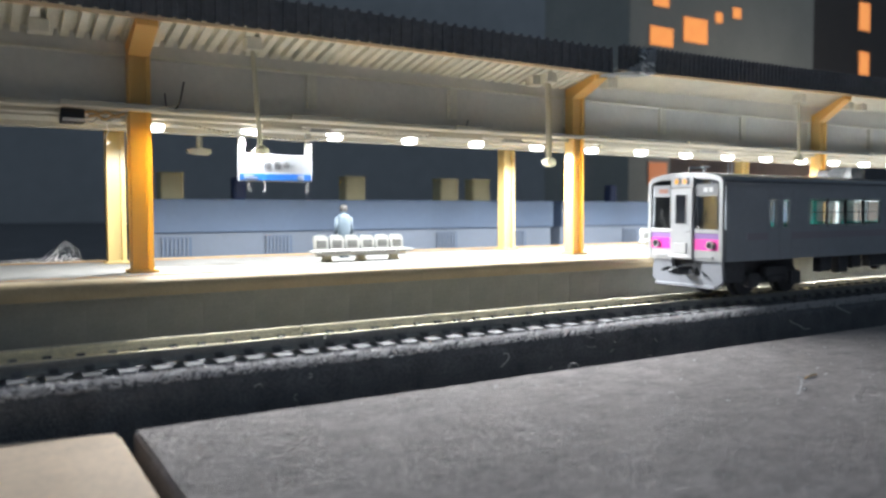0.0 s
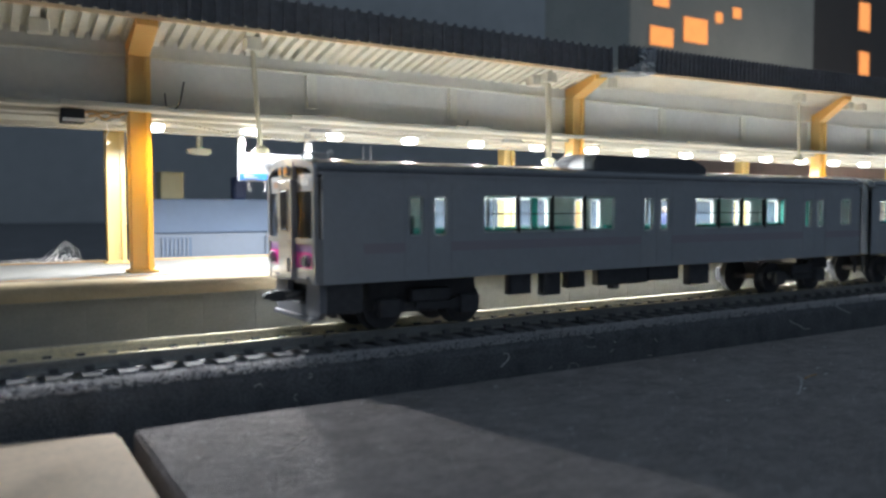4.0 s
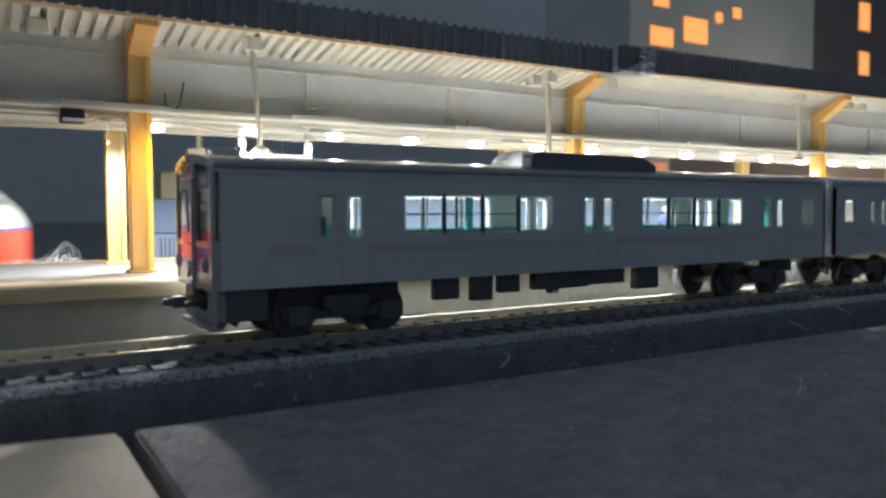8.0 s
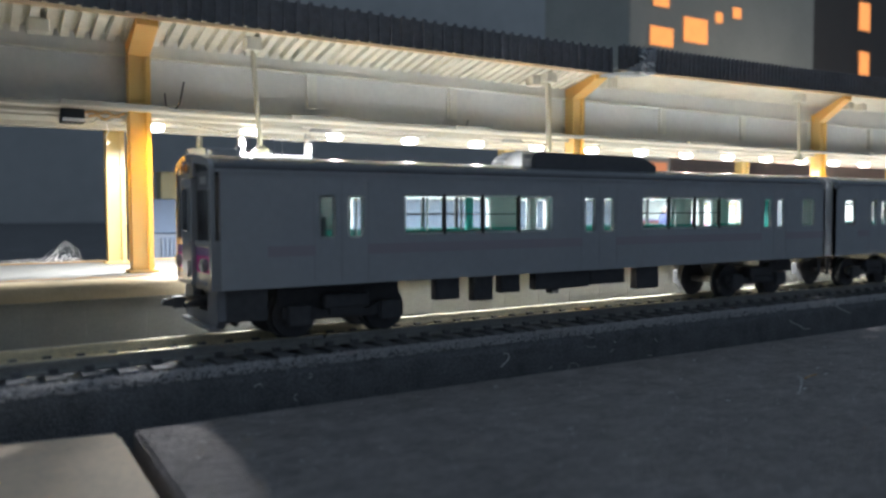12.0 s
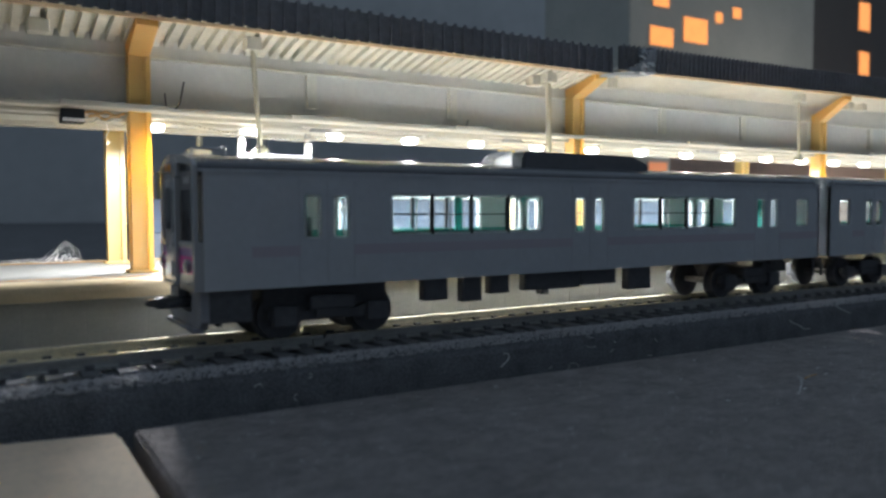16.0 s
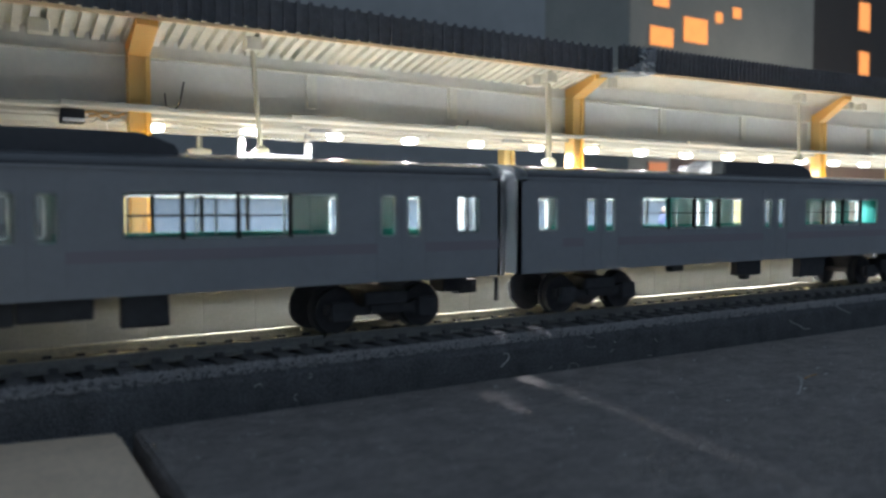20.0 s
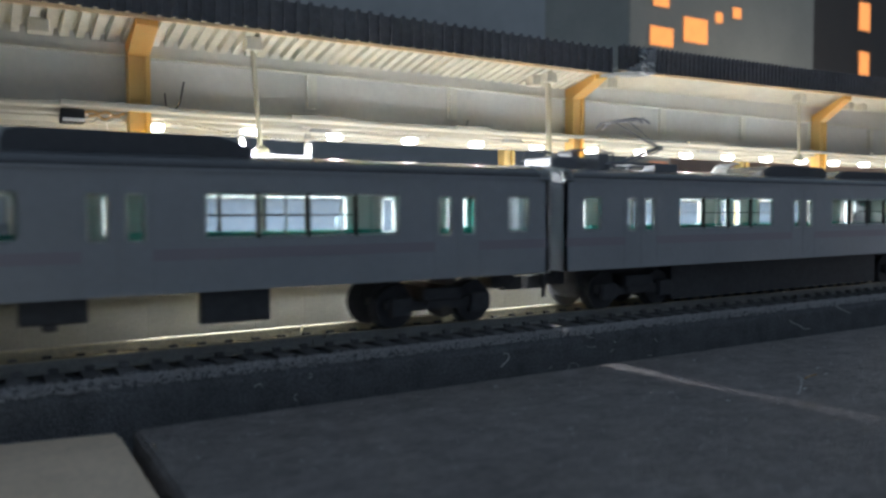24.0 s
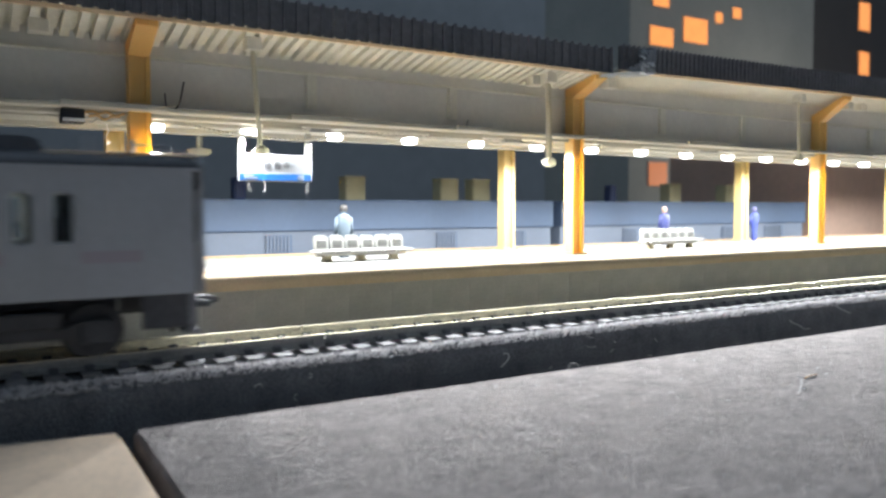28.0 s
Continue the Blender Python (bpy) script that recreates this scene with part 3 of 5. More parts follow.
def car(label, cab, under, units, domes, panto):
    """A commuter car, 130 mm long; its cab or plain leading end is at x = 0."""
    c = thing("train_car", label, "train car", None, "commuter train")
    shell = part("body", side_wall(-HALF, 0.55, cab), M["steel"], c, "brushed stainless side walls")
    part("side", side_wall(HALF, -0.55, cab), M["steel"], shell)
    ends = [(126.0 + 3.4, 130.0)] + ([] if cab else [(0.0, 0.6)])
    for a, b in ends:
        part("end_wall", boxes((a, b, -HALF, -3.2, 7.1, 22.4), (a, b, 3.2, HALF, 7.1, 22.4), (a, b, -3.2, 3.2, 19.5, 22.4), (a, b, -3.2, 3.2, 7.1, 8.3)), M["steel"], shell)
    bm = bmesh.new()
    x0 = 0.3 if cab else 0.0
    outer, inner = ARC, [(y * 0.94, z - 0.6) for y, z in ARC]
    prism(bm, outer + inner[::-1], x0, 130)
    roof = part("roof", bm, M["roof_car"], c, "dark grey rounded roof")
    part("gutter", boxes((x0, 130, -HALF - 0.22, -HALF + 0.1, 22.15, 22.5), (x0, 130, HALF - 0.1, HALF + 0.22, 22.15, 22.5)), M["steel"], roof)
    for a, b in ends:
        bm = bmesh.new()
        prism(bm, [(-HALF, 22.3)] + ARC[1:-1] + [(HALF, 22.3)], a, b)
        part("roof_end", bm, M["steel"], roof)
    for s in (-1, 1):
        y = s * (HALF - 0.3)
        for x0_, x1_ in ((9.0 if not cab else 7.0, 13.6), (21.4, 61.1), (68.9, 108.6), (116.4, 129.8)):
            part("belt_stripe", boxes((x0_, x1_, *sorted((s * HALF, s * (HALF + 0.06))), 11.2, 12.6)), M["belt"], shell, "magenta belt stripe")
        for a, b, z0, z1 in openings(cab):
            wide = b - a > 10
            n = 4 if wide else 1
            w = part("window", boxes((a, b, *sorted((y, y + s * 0.08)), z0, z1)), M["glass"], c, "clear side window")
            w.visible_shadow = False
            ya, yb = sorted((s * (HALF - 0.45), s * (HALF - 0.1)))
            part("window_frame", boxes((a, b, ya, yb, z0, z0 + 0.3), (a, b, ya, yb, z1 - 0.32, z1), (a, a + 0.34, ya, yb, z0 + 0.3, z1 - 0.32), (b - 0.34, b, ya, yb, z0 + 0.3, z1 - 0.32)), M["milky"], w, "pale window rim")
            if wide:
                for k in range(1, 4):
                    x = a + (b - a) * k / 4
                    part("mullion", boxes((x - 0.26, x + 0.26, *sorted((s * (HALF - 0.5), s * (HALF - 0.02))), z0, z1)), M["black"], w, "black window bar")
                for k in range(3):
                    xa = a + (b - a) * k / 4
                    part("sash", boxes((xa + 0.4, xa + (b - a) / 4 - 0.4, *sorted((s * (HALF - 0.42), s * (HALF - 0.25))), 16.55, 16.75)), M["black"], w)
        for d in DOORS:
            part("door_seam", boxes((d - 0.1, d + 0.1, *sorted((s * HALF, s * (HALF + 0.05))), 7.6, 21.2), (d - 4.1, d - 3.95, *sorted((s * HALF, s * (HALF + 0.05))), 7.6, 21.2), (d + 3.95, d + 4.1, *sorted((s * HALF, s * (HALF + 0.05))), 7.6, 21.2)), M["seam"], shell)
    # inside
    for s in (-1, 1):
        liner = part("inner_lining", side_wall(s * (HALF - 0.62), -s * 0.12, cab), M["inner"], c, "pale inner lining")
    part("floor", boxes((1.2, 129.2, -8.7, 8.7, 7.4, 8.4)), M["inner"], c)
    part("ceiling_panel", boxes((1.2, 129.2, -8.3, 8.3, 21.4, 21.8)), M["inner"], c)
    spans = ((21.6, 60.9), (69.1, 108.4), (116.6, 128.6)) + (() if cab else ((1.6, 13.4),))
    for s in (-1, 1):
        for a, b in spans:
            seat = part("bench_seat", boxes((a, b, *sorted((s * 8.6, s * 6.0)), 8.4, 10.6), (a, b, *sorted((s * 8.6, s * 7.8)), 10.6, 14.2)), M["teal"], c, "teal bench seat")
            x = a + 5
            while x < b - 3 and b - a > 20:
                bm = bmesh.new()
                rod(bm, (x, s * 5.3, 8.4), (x, s * 5.3, 21.4), 0.16, n=6)
                part("grab_pole", bm, M["inner"], seat)
                x += 13.1
    for x in ((12.6,) if cab else ()):
        part("cab_bulkhead", boxes((x, x + 0.5, -8.8, -2.0, 8.4, 21.4), (x, x + 0.5, 2.0, 8.8, 8.4, 21.4), (x, x + 0.5, -2.0, 2.0, 18.5, 21.4)), M["inner"], c)
        part("equipment_cabinet", boxes((13.2, 15.5, -8.6, -5.4, 8.4, 16.4), (13.2, 14.6, -8.6, -5.4, 16.4, 21.4)), M["skirt"], c, "dark grey cabinet behind the cab")
        part("driver_desk", boxes((1.5, 4.0, 2.0, 8.0, 8.4, 13.0), (6.2, 8.2, 3.8, 6.2, 8.4, 12.0), (8.0, 8.5, 3.8, 6.2, 12.0, 14.8)), M["black"], c)
    part("partition", soft_box(44.5, 45.9, 0.55, 1.0, 8.4, 20.4, 0.15), M["teal_pane"], c, "teal upright partition")
    part("partition", boxes((126.9, 127.2, 1.6, 8.4, 8.4, 19.8)), M["teal_pane"], c, "teal end partition")
    # underneath
    part("frame_deck", boxes((1.5, 128.5, -8.6, 8.6, 6.95, 7.3)), M["under"], c)
    for x in (19, 111):
        bogie(c, x, cab and not panto and x < 50)
    for a, b, z in under:
        part("equipment_box", soft_box(a, b, -8.6 + 0.15 * (b - a < 2), -6.8, z, 7.0, 0.2), M["under"], c, "black underfloor equipment box")
    part("end_coupler", boxes((127.5, 131.2, -0.9, 0.9, 3.6, 5.8), (124, 128.5, -2.2, 2.2, 4.2, 6.6)), M["under"], c)
    # gangway bellows
    for end in ([130] if cab else [130, 0]):
        s = 1 if end else -1
        for y in (-5.6, 5.1):
            bm = bmesh.new()
            for k in range(4):
                a, b = sorted((end + s * k * 0.17, end + s * (k * 0.17 + 0.17)))
                box(bm, a, b, y + 0.15 * (k % 2), y + 0.5 - 0.15 * (k % 2), 6.6, 22.2)
            part("gangway_bellows", bm, M["bellows"], c, "pale grey gangway bellows")
        a, b = sorted((end - s * 1.6, end + s * 0.7))
        bm = bmesh.new()
        prism(bm, [(y, z + 0.12) for y, z in ARC] + [(y, z - 0.5) for y, z in ARC[::-1]], a, b)
        u, v = sorted((end, end + s * 0.5))
        part("coupler_cover", boxes((u, v, -8.2, -7.8, 3.0, 6.6)), M["under"], c)
        part("gangway_hood", bm, M["milky"], c, "white hood over the gangway")
    # roof equipment
    for a, b, z in units:
        bm = bmesh.new()
        prism(bm, [(a, 24.0), (b, 24.0), (b, z - 1.6), (b - 3.5, z - 0.3), (b - 5.0, z - 0.1), (a + 1.0, z - 0.1), (a, z - 0.8)], -6.0, 6.0, "y")
        bmesh.ops.bevel(bm, geom=bm.edges[:], offset=0.35, segments=2, affect="EDGES")
        u = part("air_conditioner", bm, M["roof_car"], c, "dark grey rooftop air conditioner")
        for k in range(4):
            x = a + 2 + k * (b - a - 8) / 4
            part("grille", boxes((x, x + (b - a - 8) / 4 - 0.8, -4.6, 4.6, z - 0.12, z + 0.04)), M["black"], u)
    for a, b in domes:
        # rises from a to its full height at b, against the air conditioner
        arc = [(b + (a - b) * math.cos(math.pi / 2 * k / 10), 24.1 + 3.0 * math.sin(math.pi / 2 * k / 10)) for k in range(11)]
        inner = [(b + (a - b) * 0.92 * math.cos(math.pi / 2 * k / 10), 24.1 + 2.75 * math.sin(math.pi / 2 * k / 10)) for k in range(11)]
        bm = bmesh.new()
        for k in range(10):
            prism(bm, [arc[k], arc[k + 1], inner[k + 1], inner[k]], -3.0, 0.6, "y")
        u = part("intake_dome", bm, M["dome"], c, "white rounded intake hood on the roof")
        bm = bmesh.new()
        prism(bm, inner + [(b, 24.1)], -3.0, -2.75, "y")
        part("end_plate", bm, M["dome"], u)
        for k in (2, 4, 6, 8):
            bm = bmesh.new()
            rod(bm, (arc[k][0], -3.05, arc[k][1]), (arc[k][0], 0.6, arc[k][1]), 0.09, n=5)
            part("rib", bm, M["ac"], u)
    if cab:
        bm = bmesh.new()
        rod(bm, (2.0, 0.6, 24.4), (2.0, 0.6, 25.9), 0.2, n=8)
        rod(bm, (2.0, 0.6, 25.8), (6.4, 0.6, 25.8), 0.16, n=8)
        rod(bm, (6.4, 0.6, 24.4), (6.4, 0.6, 26.4), 0.35, n=8)
        rod(bm, (6.4, -0.6, 26.0), (6.4, 1.6, 26.0), 0.25, n=8)
        part("horn", bm, M["ac"], c, "small roof horn")
        for x in (10.6, 11.8):
            bm = bmesh.new()
            rod(bm, (x, -2.0, 24.4), (x, -2.0, 26.9), 0.14, 0.1, n=6)
            part("antenna", bm, M["ac"], c)
    if panto:
        part("motor_block", boxes((9, 26.5, -3.4, 3.4, 3.4, 6.9), (32.7, 101.5, -6.6, 6.6, 0.4, 6.9), (101.5, 122, -3.4, 3.4, 1.6, 6.9)), M["under"], c, "black motor block under the floor")
        pantograph(c)
    return c


def pantograph(c):
    dx, dz = -6.2, 1.1
    base = bmesh.new()
    for x in (108, 122):
        for y in (-4.2, 4.2):
            lathe(base, [(0.7, 24.0), (0.7, 24.5), (0.45, 24.6), (0.75, 24.9), (0.45, 25.1), (0.75, 25.4), (0.5, 25.7)], 10, (x, y, 0))
    for y in (-4.2, 4.2):
        rod(base, (106.5, y, 25.8), (123.5, y, 25.8), 0.22, n=6)
    for x in (107, 112, 118, 123):
        rod(base, (x, -4.2, 25.8), (x, 4.2, 25.8), 0.2, n=6)
    for v in base.verts:
        v.co.x += dx
    p = part("pantograph", base, M["panto"], c, "single-arm pantograph, raised")
    arm = bmesh.new()
    rod(arm, (115.0, 0, 26.0), (105.6, 0, 28.2), 0.35, n=8)
    rod(arm, (113.5, 0.9, 26.0), (105.2, 0.5, 27.7), 0.16, n=6)
    for v in arm.verts:
        v.co.x += dx - 1.1 * (v.co.z > 27)
        v.co.z += (dz + 0.1) * (v.co.z > 27)
    part("lower_arm", arm, M["panto"], p)
    arm = bmesh.new()
    rod(arm, (105.4, 0.2, 28.1), (116.0, 1.6, 31.0), 0.2, 0.15, n=8)
    rod(arm, (105.4, -0.2, 28.1), (116.0, -1.6, 31.0), 0.2, 0.15, n=8)
    rod(arm, (105.4, -0.6, 28.1), (105.4, 0.6, 28.1), 0.4, n=8)
    for v in arm.verts:
        v.co.x += dx - (1.1 if v.co.x < 110 else 1.8)
        v.co.z += dz + (0.1 if v.co.z < 29.5 else 1.7)
    part("upper_arm", arm, M["panto"], p)
    head = bmesh.new()
    for x in (115.3, 117.0):
        tube(head, [(x, -6.2, 30.2), (x, -4.6, 31.2), (x, 4.6, 31.2), (x, 6.2, 30.2)], 0.2)
    rod(head, (115.3, -2.2, 31.1), (117.0, -2.2, 31.1), 0.15, n=6)
    rod(head, (115.3, 2.2, 31.1), (117.0, 2.2, 31.1), 0.15, n=6)
    for v in head.verts:
        v.co.x += dx - 1.8
        v.co.z += dz + 1.7
    part("collector_head", head, M["panto"], p)
    gear = bmesh.new()
    for x, y, h in ((127, -3, 2.4), (125.5, 1.5, 2.9), (103, -3, 1.6), (100.5, 2, 2.0), (98, -2.5, 1.4), (95.5, 1, 1.8), (128.3, 4, 2.1)):
        lathe(gear, [(0.55, 24.0), (0.4, 24.4), (0.6, 24.7), (0.4, 25.0), (0.6, 25.3), (0.35, 24.2 + h)], 10, (x, y, 0))
    for a, b in (((127, -3, 26.4), (125.5, 1.5, 26.9)), ((103, -3, 25.6), (100.5, 2, 26.0)), ((98, -2.5, 25.5), (95.5, 1, 25.9)), ((125.5, 1.5, 26.8), (123, 4.2, 25.8)), ((103, -3, 25.6), (98, -2.5, 25.5))):
        rod(gear, a, b, 0.12, n=6)
    part("roof_box", boxes((92, 97, -5, -2.6, 24.2, 25.6)), M["panto"], c)
    part("roof_box", boxes((99, 105, 3, 5.5, 24.2, 25.8)), M["panto"], c)
    for a, b, y0, y1, z in ((114.8, 118.6, -4.6, -1.0, 27.0), (119.6, 121.2, -3.2, 1.0, 28.0), (122.2, 127.4, -5.0, 3.6, 26.6), (115.5, 118.0, 1.0, 4.4, 27.4)):
        part("roof_box", soft_box(a, b, y0, y1, 24.0, z, 0.3), M["panto"], c, "grey equipment box on the roof")
    tube(gear, [(121.0, -4.4, 24.4), (121.0, -4.4, 27.6), (124.0, -4.4, 28.2), (127.2, -4.4, 27.8), (128.4, -4.4, 26.0)], 0.22)
    tube(gear, [(113.6, 3.6, 24.4), (113.8, 3.6, 27.4), (117.0, 2.0, 28.3), (120.4, -1.0, 28.0)], 0.2)
    part("roof_gear", gear, M["panto"], c, "insulators and cables on the roof")


M["skirt"] = material("grey_skirt", (0.075, 0.08, 0.09), 0.5, 0.1, 0.1, 1, 0.1)
M["header"] = material("header_grey", (0.16, 0.165, 0.18), 0.4)
M["brown"] = material("brown_window", (0.20, 0.08, 0.05), 0.3)
M["plough"] = material("plough_grey", (0.26, 0.27, 0.30), 0.45, 0.1, 0.1, 1, 0.1)
M["face"].node_tree.nodes["Principled BSDF"].inputs["Coat Weight"].default_value = 1.0
M["face"].node_tree.nodes["Principled BSDF"].inputs["Coat Roughness"].default_value = 0.14
M["bellows"] = milky_material("grey_bellows", (0.72, 0.73, 0.75), 0.5)
M["dome"] = milky_material("intake_plastic", (0.97, 0.97, 0.97), 0.88)
M["seam"] = material("door_seam", (0.49, 0.515, 0.55), 0.5, 0.25)
M["cab_glass"] = glass_material("cab_glass", (0.7, 0.71, 0.72), 0.3)
M["amber_lens"] = material("amber_lens", (0.85, 0.36, 0.05), 0.2)
M["belt"] = material("belt_stripe", (0.50, 0.46, 0.52), 0.4, 0.2)
M["teal_pane"] = material("teal_partition", (0.02, 0.42, 0.36), 0.4)
M["panto"] = material("pantograph_grey", (0.30, 0.31, 0.33), 0.45, 0.5)
UNDER1 = ((33.1, 37.3, 3.8), (39.9, 43.5, 3.25), (45.1, 48.8, 4.15), (51.9, 63.7, 4.25), (55.4, 57.0, 3.45), (63.9, 71.9, 4.5), (74.9, 80.4, 3.15))
UNDER2 = ((36.0, 39.1, 5.8), (54.6, 61.8, 4.2), (57.0, 58.6, 3.4), (74.8, 83.7, 2.9))
UNDER3 = ((33.0, 100.0, 0.25),)
front_car = car("stainless commuter train car with magenta front bands", True, UNDER1, ((53.5, 82.5, 27.0),), ((49.4, 53.4),), False)
cab_front(front_car)
middle_car = car("stainless middle car of the commuter train", False, UNDER2, ((53.5, 82.5, 27.0),), ((49.4, 53.4),), False)
tail_car = car("stainless commuter train car with a raised pantograph", True, UNDER3, ((51.5, 74.4, 26.5), (17.0, 49.0, 26.0)), ((79.2, 74.6),), True)
cab_front(tail_car)

# ---- red and white express ----


def express_profile(x, nose):
    """Half width and roof height at x from the tip of a nose car."""
    if not nose:
        return 9.3, 24.4
    k = min(1.0, x / 30.0)
    return 9.3 * (0.5 + 0.5 * min(1.0, x / 13.0) ** 0.5), 13.4 + 11.0 * min(1.0, x / 9.5) ** 0.55


M["green"] = material("green_gear", (0.06, 0.34, 0.22), 0.5)
BANDS = ((4.4, 11.6, "red"), (11.6, 12.15, "violet"), (12.15, 18.7, "express"), (18.7, 19.9, "yellow"), (19.9, 22.6, "express"))


def express_car(nose, label):
    c = thing("express_car", label, "train car", None, "express train")
    xs = [0, 0.5, 1.5, 3, 5, 8, 12, 16, 20, 25, 30, 40, 80, 116.6] if nose else [0, 60, 116.6]
    first, last = (33.0, 87.5) if nose else (4.0, 100.0)
    for z0, z1, mat in BANDS:
        bm = bmesh.new()
        start, stop = (first, last) if mat == "yellow" else (0.0, 116.6)
        rings = []
        for x in [start] + [q for q in xs if start < q < stop] + [stop]:
            w, h = express_profile(x, nose)
            a, b = min(z0, h - 1.2), min(z1, h - 0.6)
            lift = 1.9 * (1 - min(1.0, x / 24.0)) if nose else 0.0
            if mat == "red":
                a, b = z0 + (1.5 if nose and x < 3 else 0), z1 + lift
            elif mat == "violet":
                a, b = z0 + lift, z1 + lift
            elif z0 < 13 and nose:
                a = min(z0 + lift, h - 1.2)
            proud = 0.04 if mat in ("yellow", "violet") else 0.0
            rings.append([bm.verts.new((x, s * (w + proud), z)) for s, z in ((-1, a), (-1, b), (1, b), (1, a))])
        for p, q in zip(rings, rings[1:]):
            for k in range(4):
                bm.faces.new((p[k], q[k], q[(k + 1) % 4], p[(k + 1) % 4]))
        bm.faces.new(rings[0])
        bm.faces.new(rings[-1][::-1])
        part({"red": "lower_body", "violet": "blue_line", "express": "upper_body", "yellow": "yellow_line"}[mat], bm, M[mat], c,
             {"red": "orange-red lower body", "violet": "thin blue line", "express": "white upper body", "yellow": "yellow line"}[mat])
    bm = bmesh.new()
    rings = []
    for x in xs:
        w, h = express_profile(x, nose)
        base = min(22.5, h - 0.7)
        ring = [bm.verts.new((x, -w, base))]
        for i in range(1, 12):
            a = math.pi * i / 12
            ring.append(bm.verts.new((x, -w * math.cos(a), base + (h - base) * math.sin(a) ** 0.6)))
        ring.append(bm.verts.new((x, w, base)))
        rings.append(ring)
    for p, q in zip(rings, rings[1:]):
        for k in range(12):
            bm.faces.new((p[k], q[k], q[k + 1], p[k + 1]))
    bm.faces.new(rings[0])
    bm.faces.new(rings[-1][::-1])
    part("roof", bm, M["express"], c, "white roof", smooth=True)
    if nose:
        bm = bmesh.new()
        grid = []
        for x in (8.5, 11, 13.5, 16):
            w, h = express_profile(x, nose)
            base = min(22.5, h - 0.7)
            grid.append([bm.verts.new((x - 0.1, -w * 1.01 * math.cos(a), base + (h - base) * math.sin(a) ** 0.6 + 0.12)) for a in [math.pi * (1.5 + i * 1.5) / 12 for i in range(7)]])
        for p, q in zip(grid, grid[1:]):
            for k in range(6):
                bm.faces.new((p[k], q[k], q[k + 1], p[k + 1]))
        part("windscreen", bm, M["dark_glass"], c, "dark windscreen", smooth=True)
    if not nose:
        part("side_sign", boxes((93.5, 96.5, -9.42, -9.3, 20.3, 21.0), (93.5, 96.5, 9.3, 9.42, 20.3, 21.0)), M["seat"], c, "small violet side sign")
    for s in (-1, 1):
        part("window_band", boxes((first, last, *sorted((s * 9.3, s * 9.36)), 12.6, 18.5)), M["mauve"], c, "dark window band")
        if nose:
            part("cab_window", soft_box(14.6, 17.0, *sorted((s * 9.1, s * 9.4)), 14.6, 17.6, 0.08), M["dark_glass"], c)
            part("crew_door", boxes((21.5, 24.5, *sorted((s * 9.25, s * 9.36)), 13.2, 18.6)), M["mauve"], c)
        x = first + 2
        while x + 8.6 < last:
            w = part("window", boxes((x, x + 8.6, *sorted((s * 9.36, s * 9.42)), 13.4, 17.9)), M["dark_glass"], c, "side window")
            part("seat_back", boxes((x + 1.2, x + 3.2, *sorted((s * 9.42, s * 9.45)), 13.4, 15.2), (x + 5.2, x + 7.2, *sorted((s * 9.42, s * 9.45)), 13.4, 15.2)), M["seat"], w, "violet seat back")
            x += 10.4
        d = 96.0 if nose else 104.0
        door = part("door", boxes((d - 2.6, d + 2.6, *sorted((s * 9.3, s * 9.36)), 12.3, 20.5)), M["express"], c)
        part("door_window", boxes((d - 1.4, d + 1.4, *sorted((s * 9.36, s * 9.42)), 13.4, 18.0)), M["brown"], door, "brown door window")
        part("small_window", boxes((112.6, 114.6, *sorted((s * 9.3, s * 9.38)), 14.3, 17.2)), M["dark_glass"], c, "small dark window")
    for a, b in ((52, 74), (86, 102)):
        part("roof_unit", soft_box(a, b, -6.0, 6.0, 24.0, 26.6, 0.8), M["express"], c, "white rooftop unit")
    if not nose:
        gear = part("roof_frame", boxes((26, 40, -5, -4.5, 24.3, 25.4), (26, 40, 4.5, 5, 24.3, 25.4)), M["green"], c, "green pantograph frame")
        part("insulator_box", soft_box(29, 34, -4, 4, 24.3, 26.6, 0.3), M["green"], gear)
    part("frame_deck", boxes((4, 114, -8.5, 8.5, 3.2, 4.6)), M["under"], c)
    for x in (22, 98):
        bogie(c, x)
    part("gangway", boxes((116.6, 117.4, -5, 5, 6, 22)), M["under"], c)
    return c


express = [express_car(True, "white and red express car with a sloping nose"), express_car(False, "white and red express middle car"),
           express_car(False, "white and red express middle car"), express_car(True, "white and red express car with a sloping nose")]

M["fuzz"] = milky_material("foam_fuzz", (0.85, 0.84, 0.85), 0.5)
# ---- platform things ----


